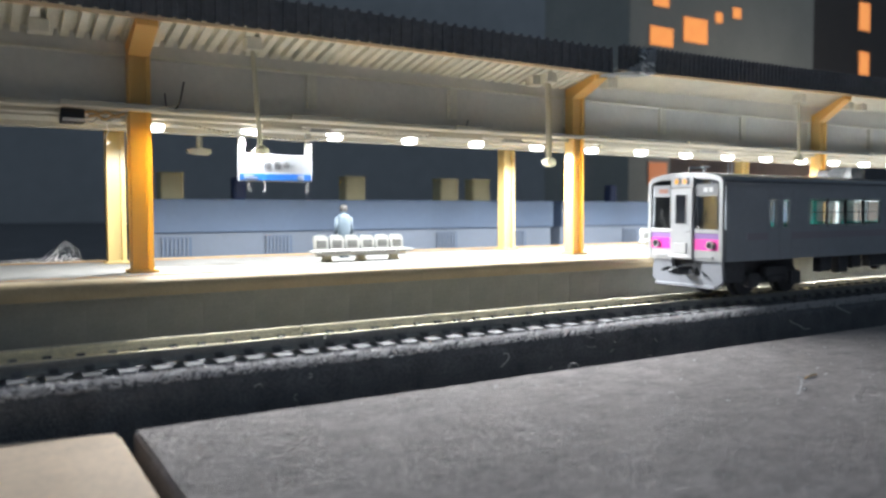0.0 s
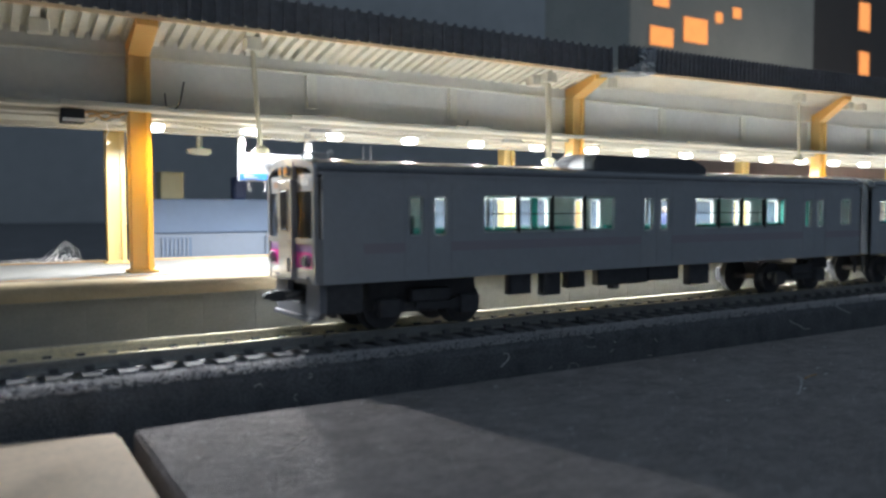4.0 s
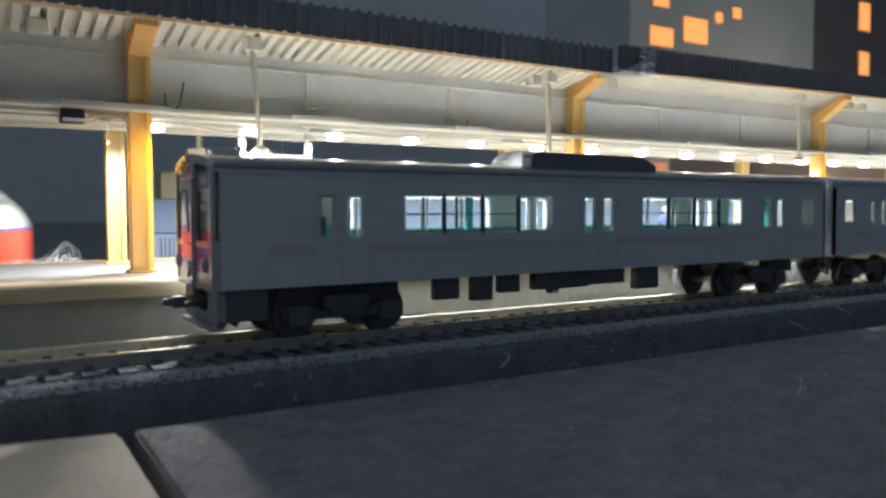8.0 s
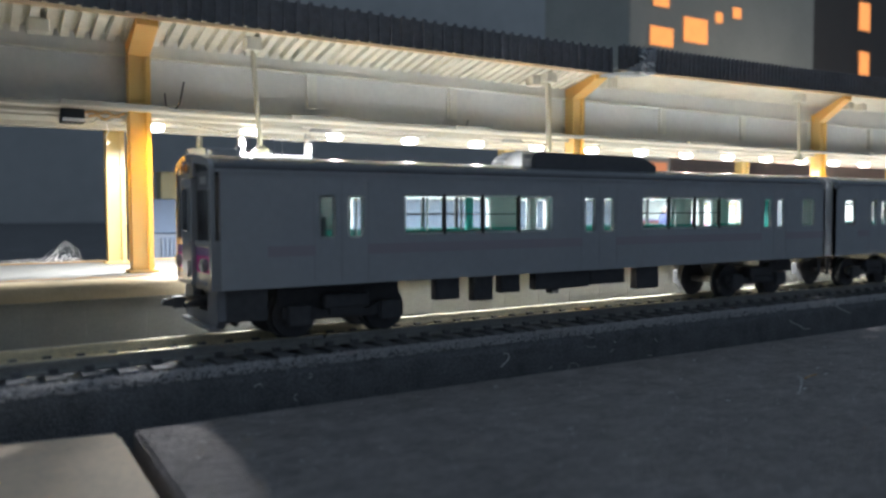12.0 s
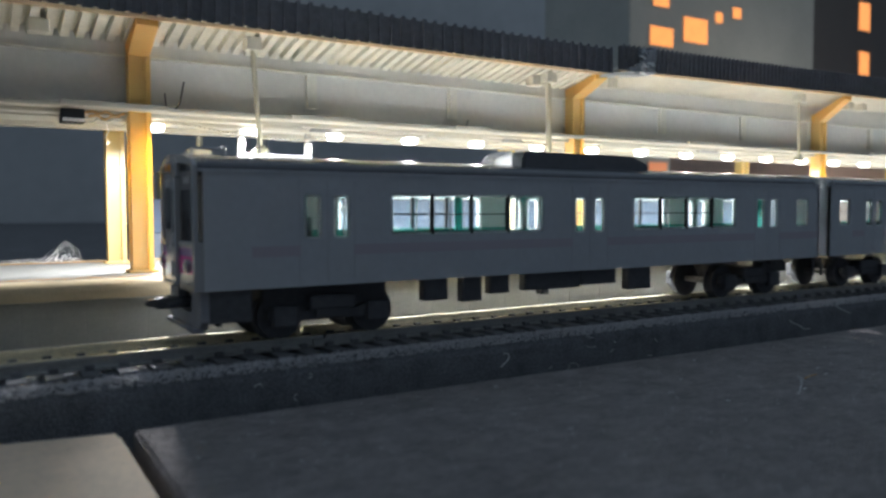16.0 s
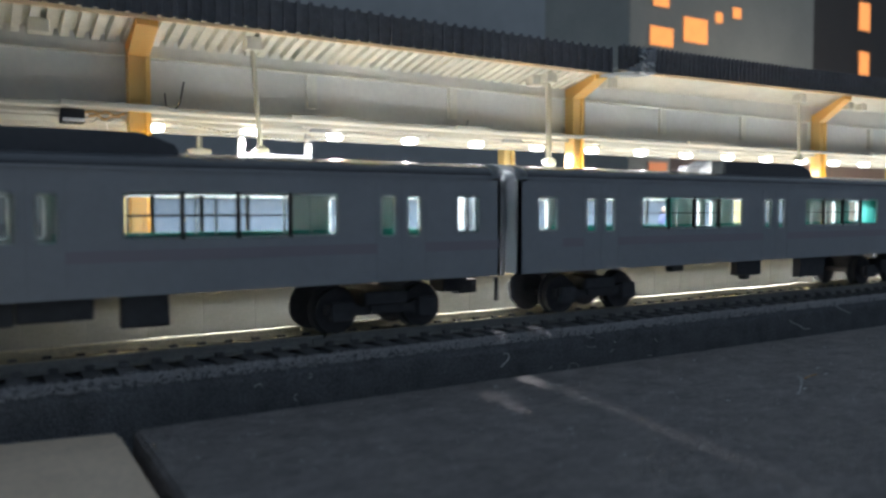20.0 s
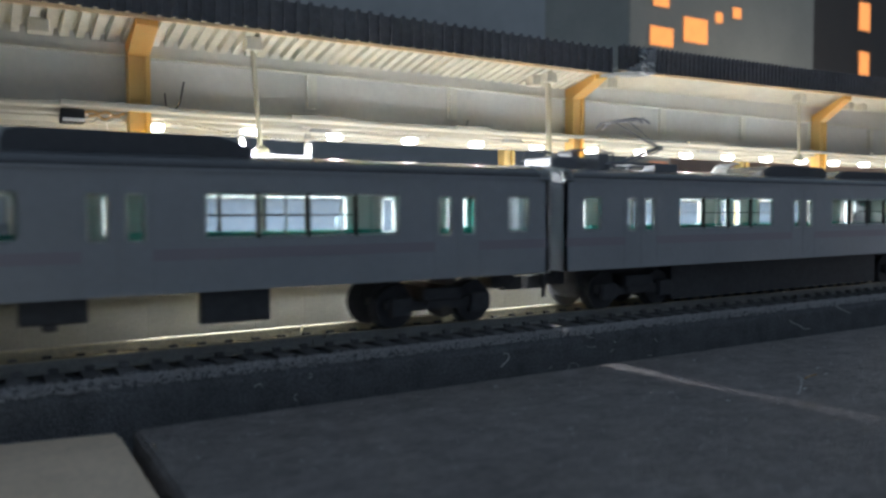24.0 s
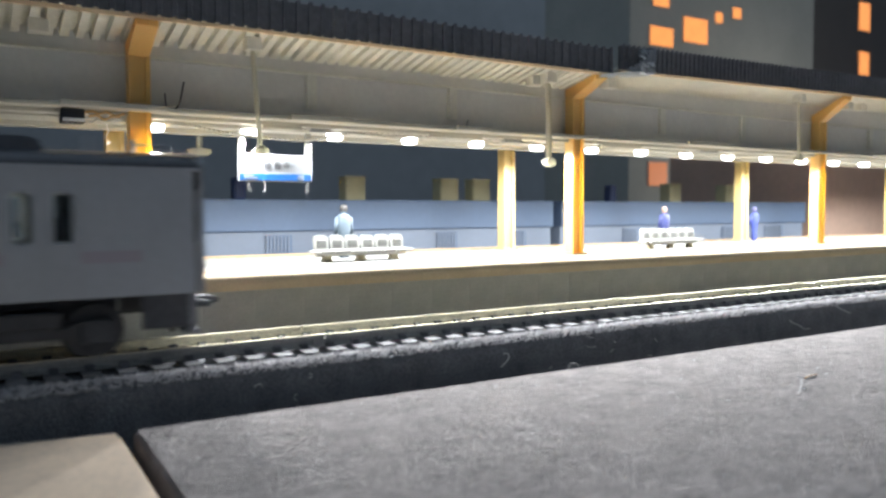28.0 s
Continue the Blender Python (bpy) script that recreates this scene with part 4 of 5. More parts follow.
def bench(x, y, n=6):
    b = thing("bench", "row of six white plastic seats on the platform", "bench", mm(x, y, PZ), "platform benches")
    part("beam", soft_box(-10.0, 10.0, -0.6, 0.6, 1.1, 1.7, 0.12), M["cream"], b)
    for k in (-7.6, -0.2, 7.2):
        part("leg", boxes((k - 0.9, k + 0.9, -0.8, 0.8, 0, 0.35), (k - 0.8, k + 0.8, -0.5, 0.5, 0.35, 1.1)), M["leg"], b, "beige block leg")
    for k in range(n):
        cx = -8.4 + 3.36 * k
        s = part("seat", soft_box(cx - 1.6, cx + 1.6, -2.9, 0.9, 1.7, 2.4, 0.25), M["white"], b)
        bm = bmesh.new()
        prism(bm, [(-1.45, 2.2), (1.45, 2.2), (1.5, 4.2), (1.25, 4.9), (0.8, 5.15), (-0.8, 5.15), (-1.25, 4.9), (-1.5, 4.2)], 0.5, 1.3, "y")
        for v in bm.verts:
            v.co.x += cx
            v.co.y += (v.co.z - 2.2) * 0.14
        part("backrest", bm, M["white"], s)
        part("back_pad", soft_box(cx - 0.95, cx + 0.95, 0.4, 0.9, 2.7, 4.2, 0.1), M["pad"], s, "grey back pad")
    for e in (-10.4, 10.4):
        part("end_tray", soft_box(e - 0.6, e + 0.6, -2.0, 0.9, 1.7, 2.3, 0.2), M["white"], b)
    return b


M["grey"] = material("grey_cover", (0.30, 0.30, 0.29), 0.5)
M["pad"] = material("seat_pad", (0.13, 0.13, 0.125), 0.6)
M["leg"] = material("bench_leg", (0.55, 0.48, 0.30), 0.6, 0, 0.1, 1, 0.1)
bench(66.9, 34.0)
bench(156.8, 34.0)


def figurine(x, y, mat, label, h=11.2, turn=0):
    """A tiny plain model figure, one mesh."""
    bm = bmesh.new()
    lathe(bm, [(1.0, 0), (1.1, 0.3), (1.0, 3.0), (1.25, 4.8), (1.5, 5.6), (1.45, 7.4), (1.55, 8.6), (1.2, 9.1), (0.5, 9.3), (0.5, 9.5), (0.85, 9.9), (0.95, 10.5), (0.8, 11.0), (0.3, 11.3)], 12)
    for s in (-1, 1):
        rod(bm, (s * 1.55, 0, 8.6), (s * 1.9, 0.2, 5.0), 0.5, 0.4, 8)
    bmesh.ops.scale(bm, vec=(1, 0.75, h / 11.3), verts=bm.verts[:])
    ob = part("figurine", bm, mat, smooth=True, at=mm(x, y, PZ, 0, 0, turn))
    return tagged(ob, label, "figurine", "model figures")


def two_tone(name, low, high, z):
    m = material(name, low, 0.6)
    nt = m.node_tree
    co = nt.nodes.new("ShaderNodeTexCoord")
    sep = nt.nodes.new("ShaderNodeSeparateXYZ")
    gt = nt.nodes.new("ShaderNodeMath")
    gt.operation, gt.inputs[1].default_value = "GREATER_THAN", z * MM
    mix = nt.nodes.new("ShaderNodeMix")
    mix.data_type = "RGBA"
    mix.inputs["A"].default_value, mix.inputs["B"].default_value = (*low, 1), (*high, 1)
    nt.links.new(co.outputs["Object"], sep.inputs[0])
    nt.links.new(sep.outputs[2], gt.inputs[0])
    nt.links.new(gt.outputs[0], mix.inputs["Factor"])
    nt.links.new(mix.outputs["Result"], nt.nodes["Principled BSDF"].inputs["Base Color"])
    return m


figurine(68.0, 45.0, two_tone("pale_figure", (0.065, 0.088, 0.11), (0.02, 0.018, 0.016), 9.9), "tiny figure in a pale grey coat behind the bench", 11.4)
figurine(170.0, 48.2, two_tone("navy_figure", (0.016, 0.022, 0.09), (0.20, 0.13, 0.10), 9.1), "tiny figure in dark blue behind the bench", 11.0)
figurine(217.0, 52.8, two_tone("blue_figure", (0.02, 0.035, 0.17), (0.05, 0.05, 0.12), 9.1), "tiny figure in bright blue beside a column", 11.0)

# station name sign
SX, SY = 48.9, 33.4
sign = thing("station_sign", "white hanging station sign with a blue band", "sign")
part("panel", soft_box(SX - 7.1, SX + 7.1, SY - 0.5, SY + 0.5, 22.8, 27.8, 0.12), M["sign_white"], sign)
part("blue_band", boxes((SX - 6.9, SX + 6.9, SY - 0.56, SY - 0.49, 22.95, 24.15)), M["blue"], sign, "blue band")
part("band_bar", boxes((SX - 6.2, SX - 4.4, SY - 0.6, SY - 0.55, 23.65, 23.85), (SX - 6.2, SX - 3.6, SY - 0.6, SY - 0.55, 23.25, 23.4), (SX + 4.2, SX + 5.4, SY - 0.6, SY - 0.55, 23.65, 23.85), (SX + 4.0, SX + 5.4, SY - 0.6, SY - 0.55, 23.25, 23.4)), M["white"], sign)
for k, ch in enumerate("称名寺"):
    cu = bpy.data.curves.new("sign_letter", "FONT")
    cu.body, cu.size, cu.align_x, cu.extrude = ch, 1.5 * MM, "CENTER", 0.02 * MM
    cu.materials.append(M["ink"])
    ob = new("sign_letter", cu)
    ob.parent = sign
    ob.matrix_basis = mm(SX - 0.4 + 1.9 * k - 1.4, SY - 0.56, 25.2, 90, 0, 0)
for s in (-1, 1):
    part("hanger", soft_box(SX + s * 6.5 - 0.6, SX + s * 6.5 + 0.6, SY - 0.4, SY + 0.4, 27.2, 32.4, 0.1), M["white"], sign, "white hanger")


def pole_speaker(x, y, z0, z1, label, lean=0.0, r=0.4, w=1.35, h=0.6):
    p = thing("hanging_speaker", label, "speaker", None, "hanging speakers")
    t = x - lean
    part("ceiling_block", soft_box(t - 1.3, t + 1.3, y - 1.3, y + 1.3, z1 - 2.2, z1, 0.15), M["roof"], p)
    bm = bmesh.new()
    rod(bm, (x, y, z0), (t, y, z1 - 2), r, n=10)
    part("pole", bm, M["milky_cream"], p)
    part("collar", soft_box(x - 0.6, x + 0.6, y - 0.6, y + 0.6, z0 - 0.3, z0 + 0.7, 0.15), M["milky_cream"], p)
    bm = bmesh.new()
    prism(bm, [(x - w, z0 - 0.1), (x - w * 0.9, z0 - h), (x - w * 0.2, z0 - h * 1.5), (x + w * 0.65, z0 - h * 1.5), (x + w * 0.9, z0 - h * 0.8), (x + w * 0.85, z0 + 0.1), (x + w * 0.2, z0 + h * 0.5), (x - w * 0.6, z0 + h * 0.3)], y - 0.9, y + 0.9, "y")
    part("head", bm, M["milky_cream"], p)
    return p


pole_speaker(42.1, 21.5, 27.7, 46.3, "cream speaker on a long pole under the canopy", 1.1)
pole_speaker(105.2, 21.5, 27.9, 46.3, "cream speaker on a long pole under the canopy", 0.3, 0.62, 1.3, 0.9)
pole_speaker(193.0, 21.5, 31.4, 48.5, "cream speaker on a long pole under the canopy", 0.6)
pole_speaker(41.4, 59.5, 30.2, 46.4, "cream speaker on a pole over the far platform edge", 0.0, 0.7, 2.7, 0.7)
for x in (9.2, 103.0, 124.6, 219.5, 226.0):
    b = part("ceiling_box", soft_box(x - 1.45, x + 1.45, 22.6, 25.0, edge_z(x) - 2.9, edge_z(x) - 0.8, 0.2), M["roof"])
    tagged(b, "small cream box under the corrugated canopy", "junction box", "ceiling boxes")

# electronics and wires by the light strip
ctrl = thing("led_connector", "black plug with thin wires at the light strip", "connector")
part("housing", soft_box(12.1, 15.5, 25.6, 29.0, 31.0, 33.2, 0.2), M["black"], ctrl)
part("edge_strip", boxes((12.3, 15.4, 25.45, 25.6, 31.2, 31.7)), M["panel"], ctrl)
for k in range(4):
    bm = bmesh.new()
    tube(bm, [(17.0, 26.2 + 0.7 * k, 32.4), (19.0, 28.0 + 0.8 * k, 31.9 + 0.4 * math.sin(k * 2.1)), (21.5, 31.4 + 0.6 * k, 32.5 - 0.3 * math.cos(k * 1.7)), (24, 31.6 + 0.5 * k, 32.3)], 0.16)
    part("lead", bm, M["wire"], ctrl)


M["pale_wire"] = milky_material("pale_wire", (0.72, 0.69, 0.62), 0.35)
M["amber_wire"] = material("amber_wire", (0.62, 0.38, 0.16), 0.35)


def wire(points, r, label, mat="wire"):
    bm = bmesh.new()
    pts = []
    P = [Vector(p) for p in points]
    for i in range(len(P) - 1):
        a, b, c, d = P[max(0, i - 1)], P[i], P[i + 1], P[min(len(P) - 1, i + 2)]
        for k in range(6):
            t = k / 6
            pts.append(0.5 * ((2 * b) + (c - a) * t + (2 * a - 5 * b + 4 * c - d) * t * t + (3 * b - a - 3 * c + d) * t ** 3))
    pts.append(P[-1])
    tube(bm, pts, r, 5)
    return tagged(part("wire", bm, M[mat], smooth=True), label, "wire", "loose wires")


wire([(24.5, 29.2, 32.3), (27.1, 29, 32.2), (31.7, 29, 31.9), (36.5, 29, 31.2), (41.4, 29, 30.7), (46.6, 29, 30.35), (52, 29, 30.3), (55.4, 29, 30.6), (60, 29, 31.6), (64.7, 29, 32.2), (72, 29, 32.5), (80, 29.2, 32.5), (96, 29.4, 32.3), (112, 29.6, 31.9)], 0.24, "pale wire sagging along the canopy", "pale_wire")
wire([(26, 29.2, 33.5), (45, 28.7, 32.6), (62, 28.8, 32.2), (84, 29.0, 32.0), (104, 29.4, 32.6)], 0.12, "thin grey wire sagging along the canopy")
wire([(27.9, 27.3, 36.8), (28.0, 27.3, 35.2), (28.3, 27.2, 34.2), (28.9, 27.1, 34.1)], 0.13, "dark wire end curling at the side panel", "black")
wire([(31.0, 27.3, 38.9), (30.6, 27.3, 37.0), (30.2, 27.2, 35.4), (29.6, 27.1, 34.4), (28.7, 27.1, 34.15)], 0.14, "dark wire end curling at the side panel", "black")
wire([(88.5, 27.6, 36.0), (87.4, 27.4, 34.0), (84.6, 27.6, 33.4)], 0.12, "dark wire end at the canopy ledge", "black")

for k, (xa, xb, y, z) in enumerate(((44.5, 52.0, 27.6, 32.3), (54.0, 58.0, 28.2, 32.2), (79.0, 92.0, 27.4, 32.4), (98.0, 103.0, 27.8, 32.3), (126.0, 139.0, 27.5, 32.4), (160.0, 168.0, 27.7, 32.4))):
    c = part("cable_clip", soft_box(xa, xb, y, y + 1.2, z - 0.35, z + 0.3, 0.1), M["grey"] if k % 2 else M["cream"])
    tagged(c, "thin cable cover fixed under the canopy ledge", "cable cover", "cable covers")
wire([(60, 28.4, 32.2), (72, 28.0, 31.5), (90, 28.2, 31.3), (104, 28.6, 32.0), (120, 28.6, 31.4), (140, 28.8, 32.1), (165, 28.8, 31.6), (190, 28.8, 32.1)], 0.13, "thin pale wire sagging along the canopy", "cream")
wire([(17.6, 27.0, 32.2), (20.5, 27.4, 30.9), (22.5, 28.5, 31.8), (26.5, 30.0, 31.9)], 0.14, "thin pale wire from the black plug", "cream")
wire([(17.6, 27.6, 32.9), (19.6, 27.4, 33.3), (21.8, 28.0, 32.3), (25.0, 29.4, 32.4)], 0.12, "thin red and grey wire from the black plug", "wire")

wire([(15.3, 25.9, 32.6), (16.6, 25.6, 32.9), (17.6, 25.6, 32.6), (18.6, 25.6, 32.9), (19.8, 25.8, 32.4), (21.4, 26.6, 32.9)], 0.2, "thin amber wire from the black plug", "amber_wire")
wire([(15.3, 25.9, 31.6), (16.4, 25.6, 31.2), (17.6, 25.5, 31.9), (18.7, 25.6, 31.3), (20.0, 25.8, 31.9), (21.6, 26.8, 31.7)], 0.18, "thin pale wire from the black plug", "pale_wire")
wire([(16.0, 25.6, 32.1), (17.2, 25.4, 32.3), (18.2, 25.4, 31.7), (19.4, 25.5, 32.2), (20.6, 25.8, 32.3)], 0.22, "thin amber wire from the black plug", "amber_wire")
# clear clip over the joint of the two canopies
M["wrap"] = glass_material("clear_wrap", (0.8, 0.83, 0.86), 0.9)
M["frost"] = milky_material("frosted_clear", (0.8, 0.83, 0.86), 0.6)
M["gloss"] = milky_material("glint_white", (0.9, 0.92, 0.94), 0.5)
clip = thing("clear_clip", "crumpled clear plastic piece over the canopy joint", "plastic clip")
bm = bmesh.new()
prism(bm, [(123.6, 47.3), (131.6, 48.0), (131.9, 53.4), (131.0, 53.6), (127.4, 52.9), (127.2, 50.0), (123.2, 48.2)], 16.4, 17.4, "y")
bmesh.ops.subdivide_edges(bm, edges=bm.edges[:], cuts=2)
for v in bm.verts:
    v.co += Vector((0, math.sin(v.co.x * 3.1 + v.co.z * 1.7) * 0.35, math.sin(v.co.x * 2.3) * 0.2))
part("tab", bm, M["wrap"], clip)
bm = bmesh.new()
prism(bm, [(116.5, 46.0), (120.0, 46.4), (128.5, 47.2), (131.6, 47.7), (131.4, 48.3), (123.5, 47.6), (117.0, 46.5)], 16.6, 20.0, "y")
part("strip", bm, M["frost"], clip)
rnd = random.Random(3)
# painted glints: small milky white slivers over the crumpled plastic
for k in range(16):
    x, z = rnd.uniform(124.5, 130.5), rnd.uniform(47.2, 52.4)
    bm = bmesh.new()
    prism(bm, [(x, z), (x + rnd.uniform(0.6, 2.0), z + rnd.uniform(-0.6, 0.8)), (x + rnd.uniform(0.2, 1.6), z + rnd.uniform(0.2, 0.6))], 15.9, 16.2, "y")
    for v in bm.verts:
        v.co.y += rnd.uniform(-0.25, 0.35)
    part("fold", bm, M["gloss"], clip, "white sliver painted as a glint")

# ---- far side: low blue building, boxes, tall buildings ----
def low_building(x0, x1, label):
    b = thing("low_building", label, "building", None, "low blue buildings")
    part("upper_wall", soft_box(x0, x1, 108.6, 134, 11.3, 20.6, 0.3), M["shed_up"], b, "smooth blue-grey upper wall")
    part("lower_wall", boxes((x0 + 0.3, x1 - 0.3, 110, 133, -13.9, 11.3)), M["shed_low"], b, "pale blue-grey lower wall")
    x = x0 + 3
    while x + 13 < x1:
        g = part("louvre", boxes((x, x + 8 + 5 * ((int(x) // 7) % 2), 109.7, 110, 1.5, 10.2)), M["shed_up"], b, "upright louvre grille")
        w = 8 + 5 * ((int(x) // 7) % 2)
        for k in range(int(w / 1.1)):
            part("slat", boxes((x + k * 1.1, x + k * 1.1 + 0.5, 109.3, 109.7, 1.8, 10.0)), M["shed_low"], g)
        x += 29
    return b


low_building(40.5, 179.3, "long low blue-grey building with louvre grilles")
low_building(183.2, 331.0, "long low blue-grey building with louvre grilles")
M["amber_dim"] = material("dim_window", (0.8, 0.24, 0.08), 0.5, emit=0.3)
M["haze_tone"] = material("haze_blue", (0.03, 0.045, 0.11), 0.6)
for x, w in ((49.5, 6.6), (107.6, 7.2), (144.0, 7.6), (157.8, 7.6), (259.5, 7.2), (297.0, 9.0)):
    b = thing("rooftop_box", "cream box unit on the low blue building", "rooftop unit", mm(x, 126, 20.6), "rooftop boxes")
    part("cabinet", soft_box(-w / 2, w / 2, -3, 3, 0, 7.8, 0.5), M["cream_box"], b)
    part("cap", soft_box(-w / 2 - 0.15, w / 2 + 0.15, -3.15, 3.15, 7.6, 8.0, 0.1), M["cream_box"], b)
# boxes added in place of a faint bluish haze above the roof
for x in (69.0, 222.0):
    b = part("vent_pipe", soft_box(x - 2, x + 2, 122, 126, 20.6, 27.5, 0.8), M["haze_tone"])
    tagged(b, "dark blue box standing in for a faint blue haze", "rooftop unit")


def tower(name, x0, x1, y0, y1, z1, mat, wins, label):
    t = thing(name, label, "building")
    part("wall", boxes((x0, x1, y0, y1, -13.9, z1)), mat, t)
    part("parapet", boxes((x0 - 1, x1 + 1, y0 - 1, y1 + 1, z1, z1 + 4)), mat, t)
    for a, b, c, d in wins:
        f = part("window", boxes((a - 1, b + 1, y0 - 0.8, y0 - 0.002, c - 1, d + 1)), mat, t)
        part("pane", boxes((a, b, y0 - 1.4, y0 - 0.8, c, d)), M["amber"] if c > 100 else M["amber_dim"], f, "warmly lit window")
    return t


tower("office_building", 511, 788, 400, 520, 330, M["house"],
      ((536, 566, 170, 187), (581, 614, 178, 201), (626, 636, 201, 211), (652, 664, 209, 219), (540, 560, 206, 216), (536, 560, 40, 62), (580, 600, 40, 58), (640, 655, 60, 70)), "tall grey model building with lit windows")
tower("apartment_building", 792, 1150, 410, 520, 360, M["house_dark"], ((891, 913, 228, 260), (893, 913, 176, 203)), "tall dark model building with lit windows")
tower("brick_building", 364, 500, 120, 220, 52, M["brick"], (), "pinkish brown model building behind the tracks")


# ---- lint and dust ----
def lint(points, r, label="pale curled lint fibre lying on the model"):
    bm = bmesh.new()
    tube(bm, points, r, 4)
    return tagged(part("lint_fibre", bm, M["fibre"]), label, "fibre", "lint fibres")


def curl(cx, cy, cz, size, turns, seed, flat=0.4):
    rnd = random.Random(seed)
    pts, a = [], rnd.random() * 6
    x, y, z = cx, cy, cz
    for k in range(int(10 * turns)):
        a += rnd.uniform(0.2, 0.9) * (1 if seed % 2 else -1)
        x += math.cos(a) * size * 0.3
        z = max(cz, z + math.sin(a) * size * 0.3 * flat)
        y += rnd.uniform(-0.1, 0.1) * size
        pts.append((x, y, z))
    return pts


rnd = random.Random(8)
for k in range(22):
    tall, n = k > 17, 34
    a = rnd.uniform(9.6, 13.5) if tall else (rnd.uniform(2.5, 18) if k < 11 else rnd.uniform(11, 15))
    b = rnd.uniform(17.6, 19.4) if tall else a + rnd.uniform(1.5, 4.5)
    h, y, wob = (rnd.uniform(2.2, 3.9) if tall else rnd.uniform(0.4, 1.0) if k < 11 else rnd.uniform(0.8, 2.2)), 60 + rnd.uniform(0, 5), rnd.uniform(0, 6)
    back = rnd.uniform(0.1, 0.3) if tall else 0.0
    pts = []
    for i in range(n + 1):
        u = i / n
        x = a + (b - a) * (u - back * max(0.0, u - 0.7) ** 2 * 9 + 0.03 * math.sin(7 * u + wob) + (0.03 if tall else 0.16) * math.sin((13 + k % 5) * u + 2 * wob))
        z = PZ + 0.06 + h * math.sin(math.pi * u ** 1.45) ** 0.9 * (1 + (0.1 if tall else 0.3) * math.sin((9 + k % 7) * u + wob))
        pts.append((x, y + 0.7 * math.sin(4 * u + wob), z))
    lint(pts, 0.024, "tangle of pale lint fibre on the platform")
for k, (x, y) in enumerate(((78.9, -35.4), (97.7, -43.1), (83.2, -42.1), (57.0, -41.0), (107.3, -39.9), (112, -36), (130, -26), (88, -30), (62, -20), (100, -22))):
    lint(curl(x * 0.976, (y + 105.8) * 0.976 - 105.8, BZ + 0.1, 0.8, 0.7, 40 + k, 0.3), 0.08, "pale lint fibre on the grey board")
for k, (x, z) in enumerate(((92.1, -5.3), (91.8, -6.7), (102.8, -6.0), (78.6, -8.1), (86.1, -3.8), (107.2, -3.4), (101.0, -8.4), (30.9, -5.4), (35.8, -7.6), (37.3, -4.8))):
    lint(curl(x, -11.4, z, 0.7, 0.8, 60 + k, 0.9), 0.08, "pale lint fibre on the track bed")
for k, (x, z) in enumerate(((43.5, 22.4), (46.5, 22.3), (55.0, 22.2))):
    p = curl(x, 32.9, z - 1.4, 0.6, 0.7, 80 + k, 1.0)
    lint(p + [(x, 32.9, 22.8)], 0.03, "pale lint fibre hanging from the sign")
lint([(19.6, 33, 31.8), (19.9, 33, 30.5), (19.3, 33, 29.6), (19.9, 33, 28.9), (19.5, 33, 28.4), (20.1, 33, 28.9)], 0.09, "pale lint fibre hanging from the light strip")


rnd = random.Random(5)
bm = bmesh.new()
for k in range(14000):
    x = rnd.uniform(-25, 330)
    y = -9.0 - 2.1 * rnd.random() ** 1.3
    z = -2.6 - 0.45 * max(0.0, -9.6 - y) ** 1.5
    p = Vector((x, y, z))
    q = p + Vector((rnd.uniform(-0.5, 0.5), rnd.uniform(-0.45, 0.1), rnd.uniform(0.05, 0.5)))
    rod(bm, p, q, 0.11, 0.05, 3)
fuzz = tagged(part("bed_fuzz", bm, M["fuzz"]), "pale fuzz along the edge of the foam bed", "fuzz", "", "stuff")

lint([(140.7, -11.5, -5.2), (142, -11.6, -5.9), (144.0, -11.6, -6.5), (145.6, -11.7, -7.4), (147.5, -11.7, -7.5)], 0.12, "long pale lint fibre on the track bed")
lint([(154.7, -11.2, -2.5), (157, -11.5, -3.4), (160, -11.6, -4.6), (162.4, -11.6, -5.4)], 0.1, "long pale lint fibre on the track bed")

lint([(69.0, -11.6, -4.8), (69.6, -11.65, -4.75), (70.0, -11.65, -5.1), (69.9, -11.65, -5.7), (69.2, -11.65, -6.3), (68.5, -11.6, -6.8)], 0.12, "hooked white lint fibre on the track bed")
lint([(77.6 + 1.0 * math.cos(a), -17.9, BZ + 0.1 + 0.85 * math.sin(a)) for a in [math.pi * k / 10 for k in range(11)]], 0.055, "looped white lint fibre at the board's edge")
lint([(91.0, -46.3, BZ + 0.1), (93.2, -45.2, BZ + 0.4), (94.4, -44.6, BZ + 0.9), (95.2, -43.9, BZ + 1.1), (96.6, -43.4, BZ + 0.9), (95.8, -43.0, BZ + 1.4)], 0.07, "curled white lint fibre on the grey board")
lint([(86.6, -11.6, -4.0), (87.0, -11.65, -3.8), (87.5, -11.65, -4.0)], 0.07)
lint([(86.0, -11.6, -5.2), (86.6, -11.65, -5.5), (87.4, -11.65, -5.6), (87.9, -11.65, -5.4)], 0.07)
straw = bmesh.new()
tube(straw, [(100.6, -41.0, BZ + 0.12), (102.4, -40.6, BZ + 0.18), (104.6, -40.3, BZ + 0.12)], 0.12, 5)
tagged(part("wood_splinter", straw, M["amber_wire"]), "thin pale brown splinter on the grey board", "splinter")

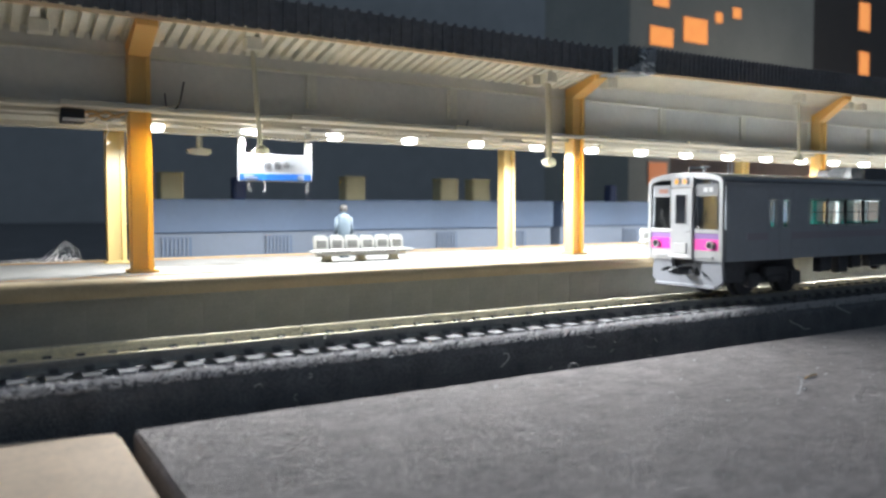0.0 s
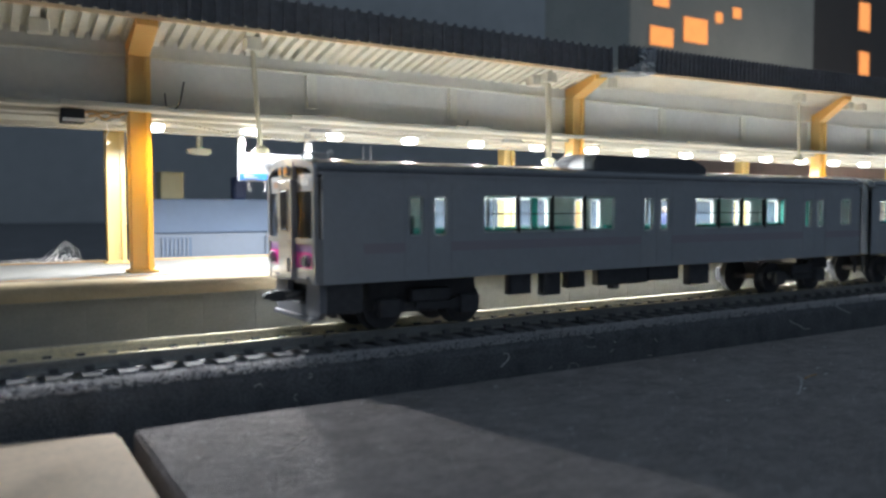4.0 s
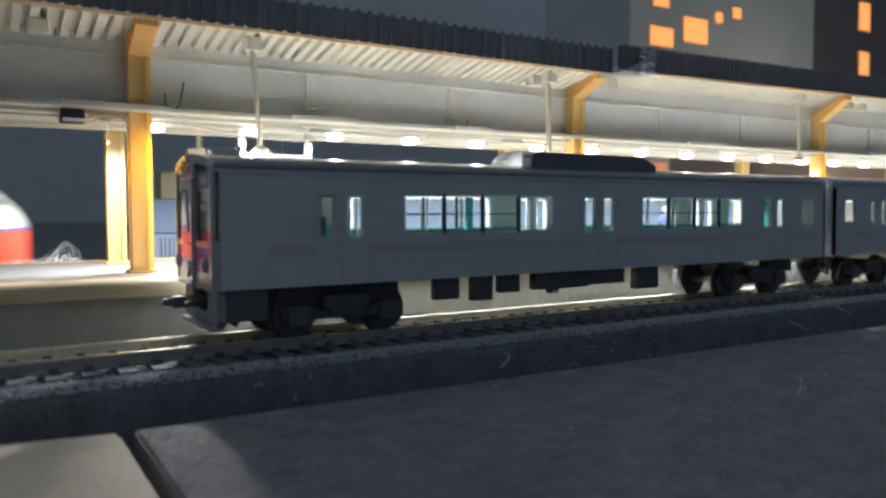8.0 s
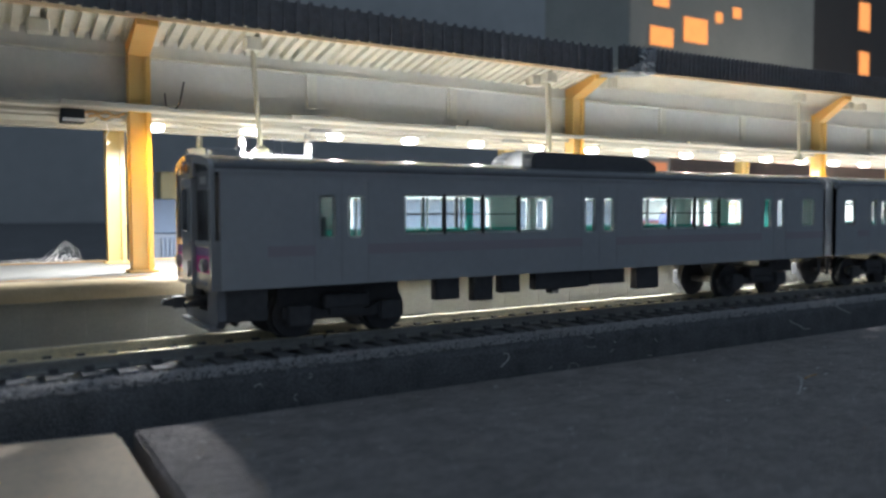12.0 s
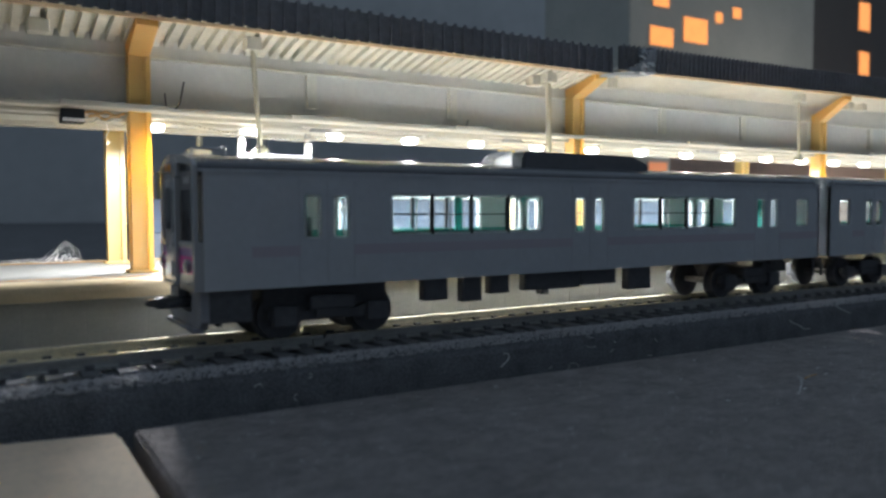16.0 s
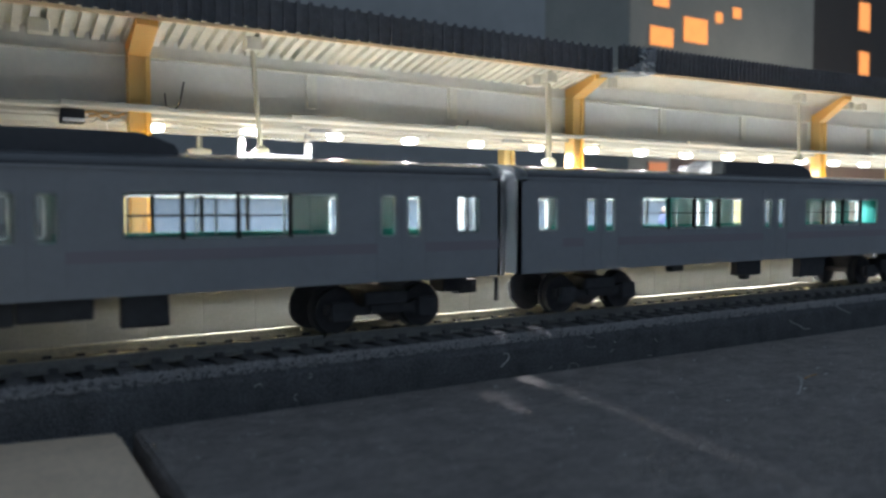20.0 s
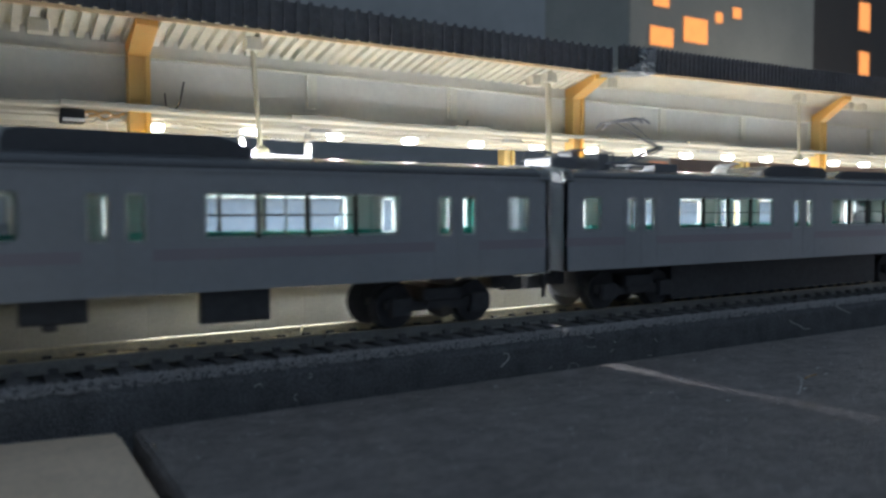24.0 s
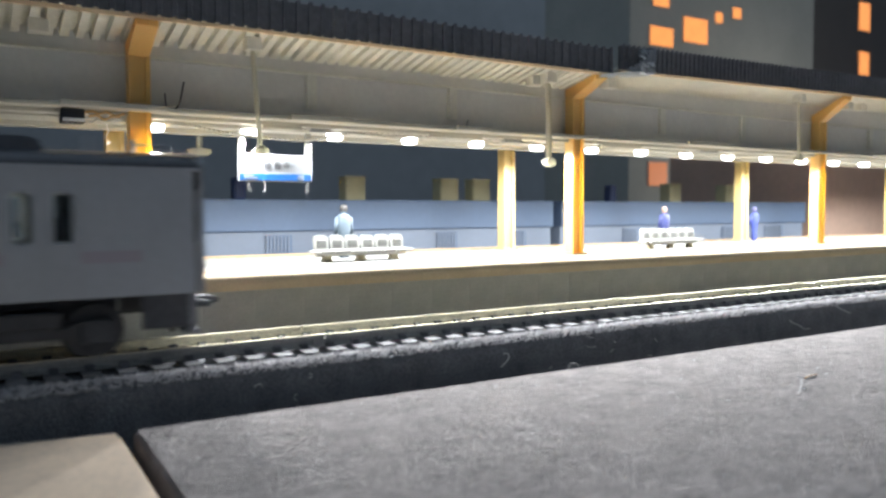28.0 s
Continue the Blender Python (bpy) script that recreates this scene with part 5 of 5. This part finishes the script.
# nap of the grey board: pressed lumps and loose short fibres
rnd = random.Random(21)
verts, faces = [], []
for k in range(26000):
    d, a = 58 + 150 * rnd.random() ** 1.5, radians(rnd.uniform(8, 68))
    x, y = d * math.sin(a), d * math.cos(a) - 105.8
    if y > -17.3 - (x - 14) * 0.019 or x < 16:
        continue
    w, l, h = rnd.uniform(0.1, 0.32), rnd.uniform(0.15, 0.7), rnd.uniform(0.015, 0.07)
    c, s = math.cos(rnd.gauss(0.2, 0.5)), math.sin(rnd.gauss(0.2, 0.5))
    n = len(verts)
    for u, v, z in ((-l, 0, -0.05), (0, -w, -0.05), (l, 0, -0.05), (0, w, -0.05), (-l * 0.4, 0, h), (l * 0.4, 0, h * rnd.uniform(0.5, 1))):
        verts.append(((x + u * c - v * s) * MM, (y + u * s + v * c) * MM, (BZ + z) * MM))
    faces += [(n, n + 1, n + 4), (n + 1, n + 5, n + 4), (n + 1, n + 2, n + 5), (n + 2, n + 3, n + 5), (n + 3, n + 4, n + 5), (n + 3, n, n + 4)]
me = bpy.data.meshes.new("board_fluff")
me.from_pydata(verts, [], faces)
me.materials.append(M["felt"])
me.polygons.foreach_set("use_smooth", [True] * len(me.polygons))
tagged(part("board_fluff", me, None), "raised grey fibres and lumps of the board", "fibres", "", "stuff")
bm = bmesh.new()
for k in range(420):
    d, a = 70 + 130 * rnd.random(), radians(rnd.uniform(12, 66))
    x, y = d * math.sin(a), d * math.cos(a) - 105.8
    if y > -17.6 - (x - 14) * 0.019 or x < 16:
        continue
    t, l = rnd.uniform(0, 3.1), rnd.uniform(0.2, 0.6)
    rod(bm, (x, y, BZ + 0.06), (x + l * math.cos(t), y + l * math.sin(t), BZ + 0.1 + rnd.uniform(0, 0.25)), 0.06, 0.03, 3)
tagged(part("board_dust", bm, M["fibre"]), "white dust specks on the grey board", "dust", "", "stuff")

# invented lamp, kept out of view, added to brighten the tall building
lamp = thing("flood_lamp", "added lamp, hidden from view, that brightens the tall building", "lamp", mm(690, 290, -14))
bm = bmesh.new()
rod(bm, (0, 0, 0), (0, 0, 52), 1.2, 0.8, 8)
part("post", bm, M["black"], lamp)
part("housing", soft_box(-5, 5, -3, 3, 52, 56, 0.6), M["black"], lamp)
part("lens", boxes((-4.5, 4.5, -2.5, 2.5, 56, 56.4)), M["led"], lamp)
data = bpy.data.lights.new("flood_light", "POINT")
data.energy, data.color, data.shadow_soft_size = FILL_WATTS, (1.0, 0.95, 0.85), 0.004
new("flood_light", data).matrix_basis = mm(690, 290, 48)


# ---- motion ----
TRAIN = ((0, 122.7), (0.5, 108.2), (1, 94.8), (1.5, 83.2), (2, 75.0), (2.5, 67.0), (3, 57.4), (3.5, 47.9), (4, 39.5), (4.5, 32.2), (5, 27.2), (5.4, 25.7), (10, 25.7), (15.7, 25.7), (16, 23.6),
         (16.5, 13.8), (17, 3.0), (17.5, -6.9), (18, -16.3), (18.5, -26.9), (19, -40.0), (19.5, -49.4), (20, -60.0), (20.5, -73.4), (21, -87.3), (21.5, -101.4), (22, -116.5),
         (22.5, -132.2), (23, -148.9), (23.5, -166.2), (24, -184.1), (24.5, -202.9), (25, -222.1), (25.5, -243.5), (26, -266.6), (26.5, -292.3), (27, -318.6), (27.5, -344.9), (28, -373.0))
EXPRESS = ((0, -440), (4.2, -440), (5.0, -420), (6.0, -318), (7.0, -156), (8.0, 10), (9.0, 176), (10.0, 342), (11.0, 508), (12.0, 674), (13.0, 838), (14.0, 980), (15.0, 1040), (28, 1040))


def motions():
    walk(front_car, [(t, mm(x, 0, 0)) for t, x in TRAIN])
    walk(middle_car, [(t, mm(x + 133.6, 0, 0)) for t, x in TRAIN])
    # the last car runs with its cab at the rear
    walk(tail_car, [(t, mm(x + 397.2, 0, 0, 0, 0, 180)) for t, x in TRAIN])
    for k, c in enumerate(express):
        if k < 3:
            walk(c, [(t, mm(x - 118.3 * k, 83, 0, 0, 0, 180)) for t, x in EXPRESS])
        else:
            walk(c, [(t, mm(x - 118.3 * k - 118, 83, 0)) for t, x in EXPRESS])


motions()
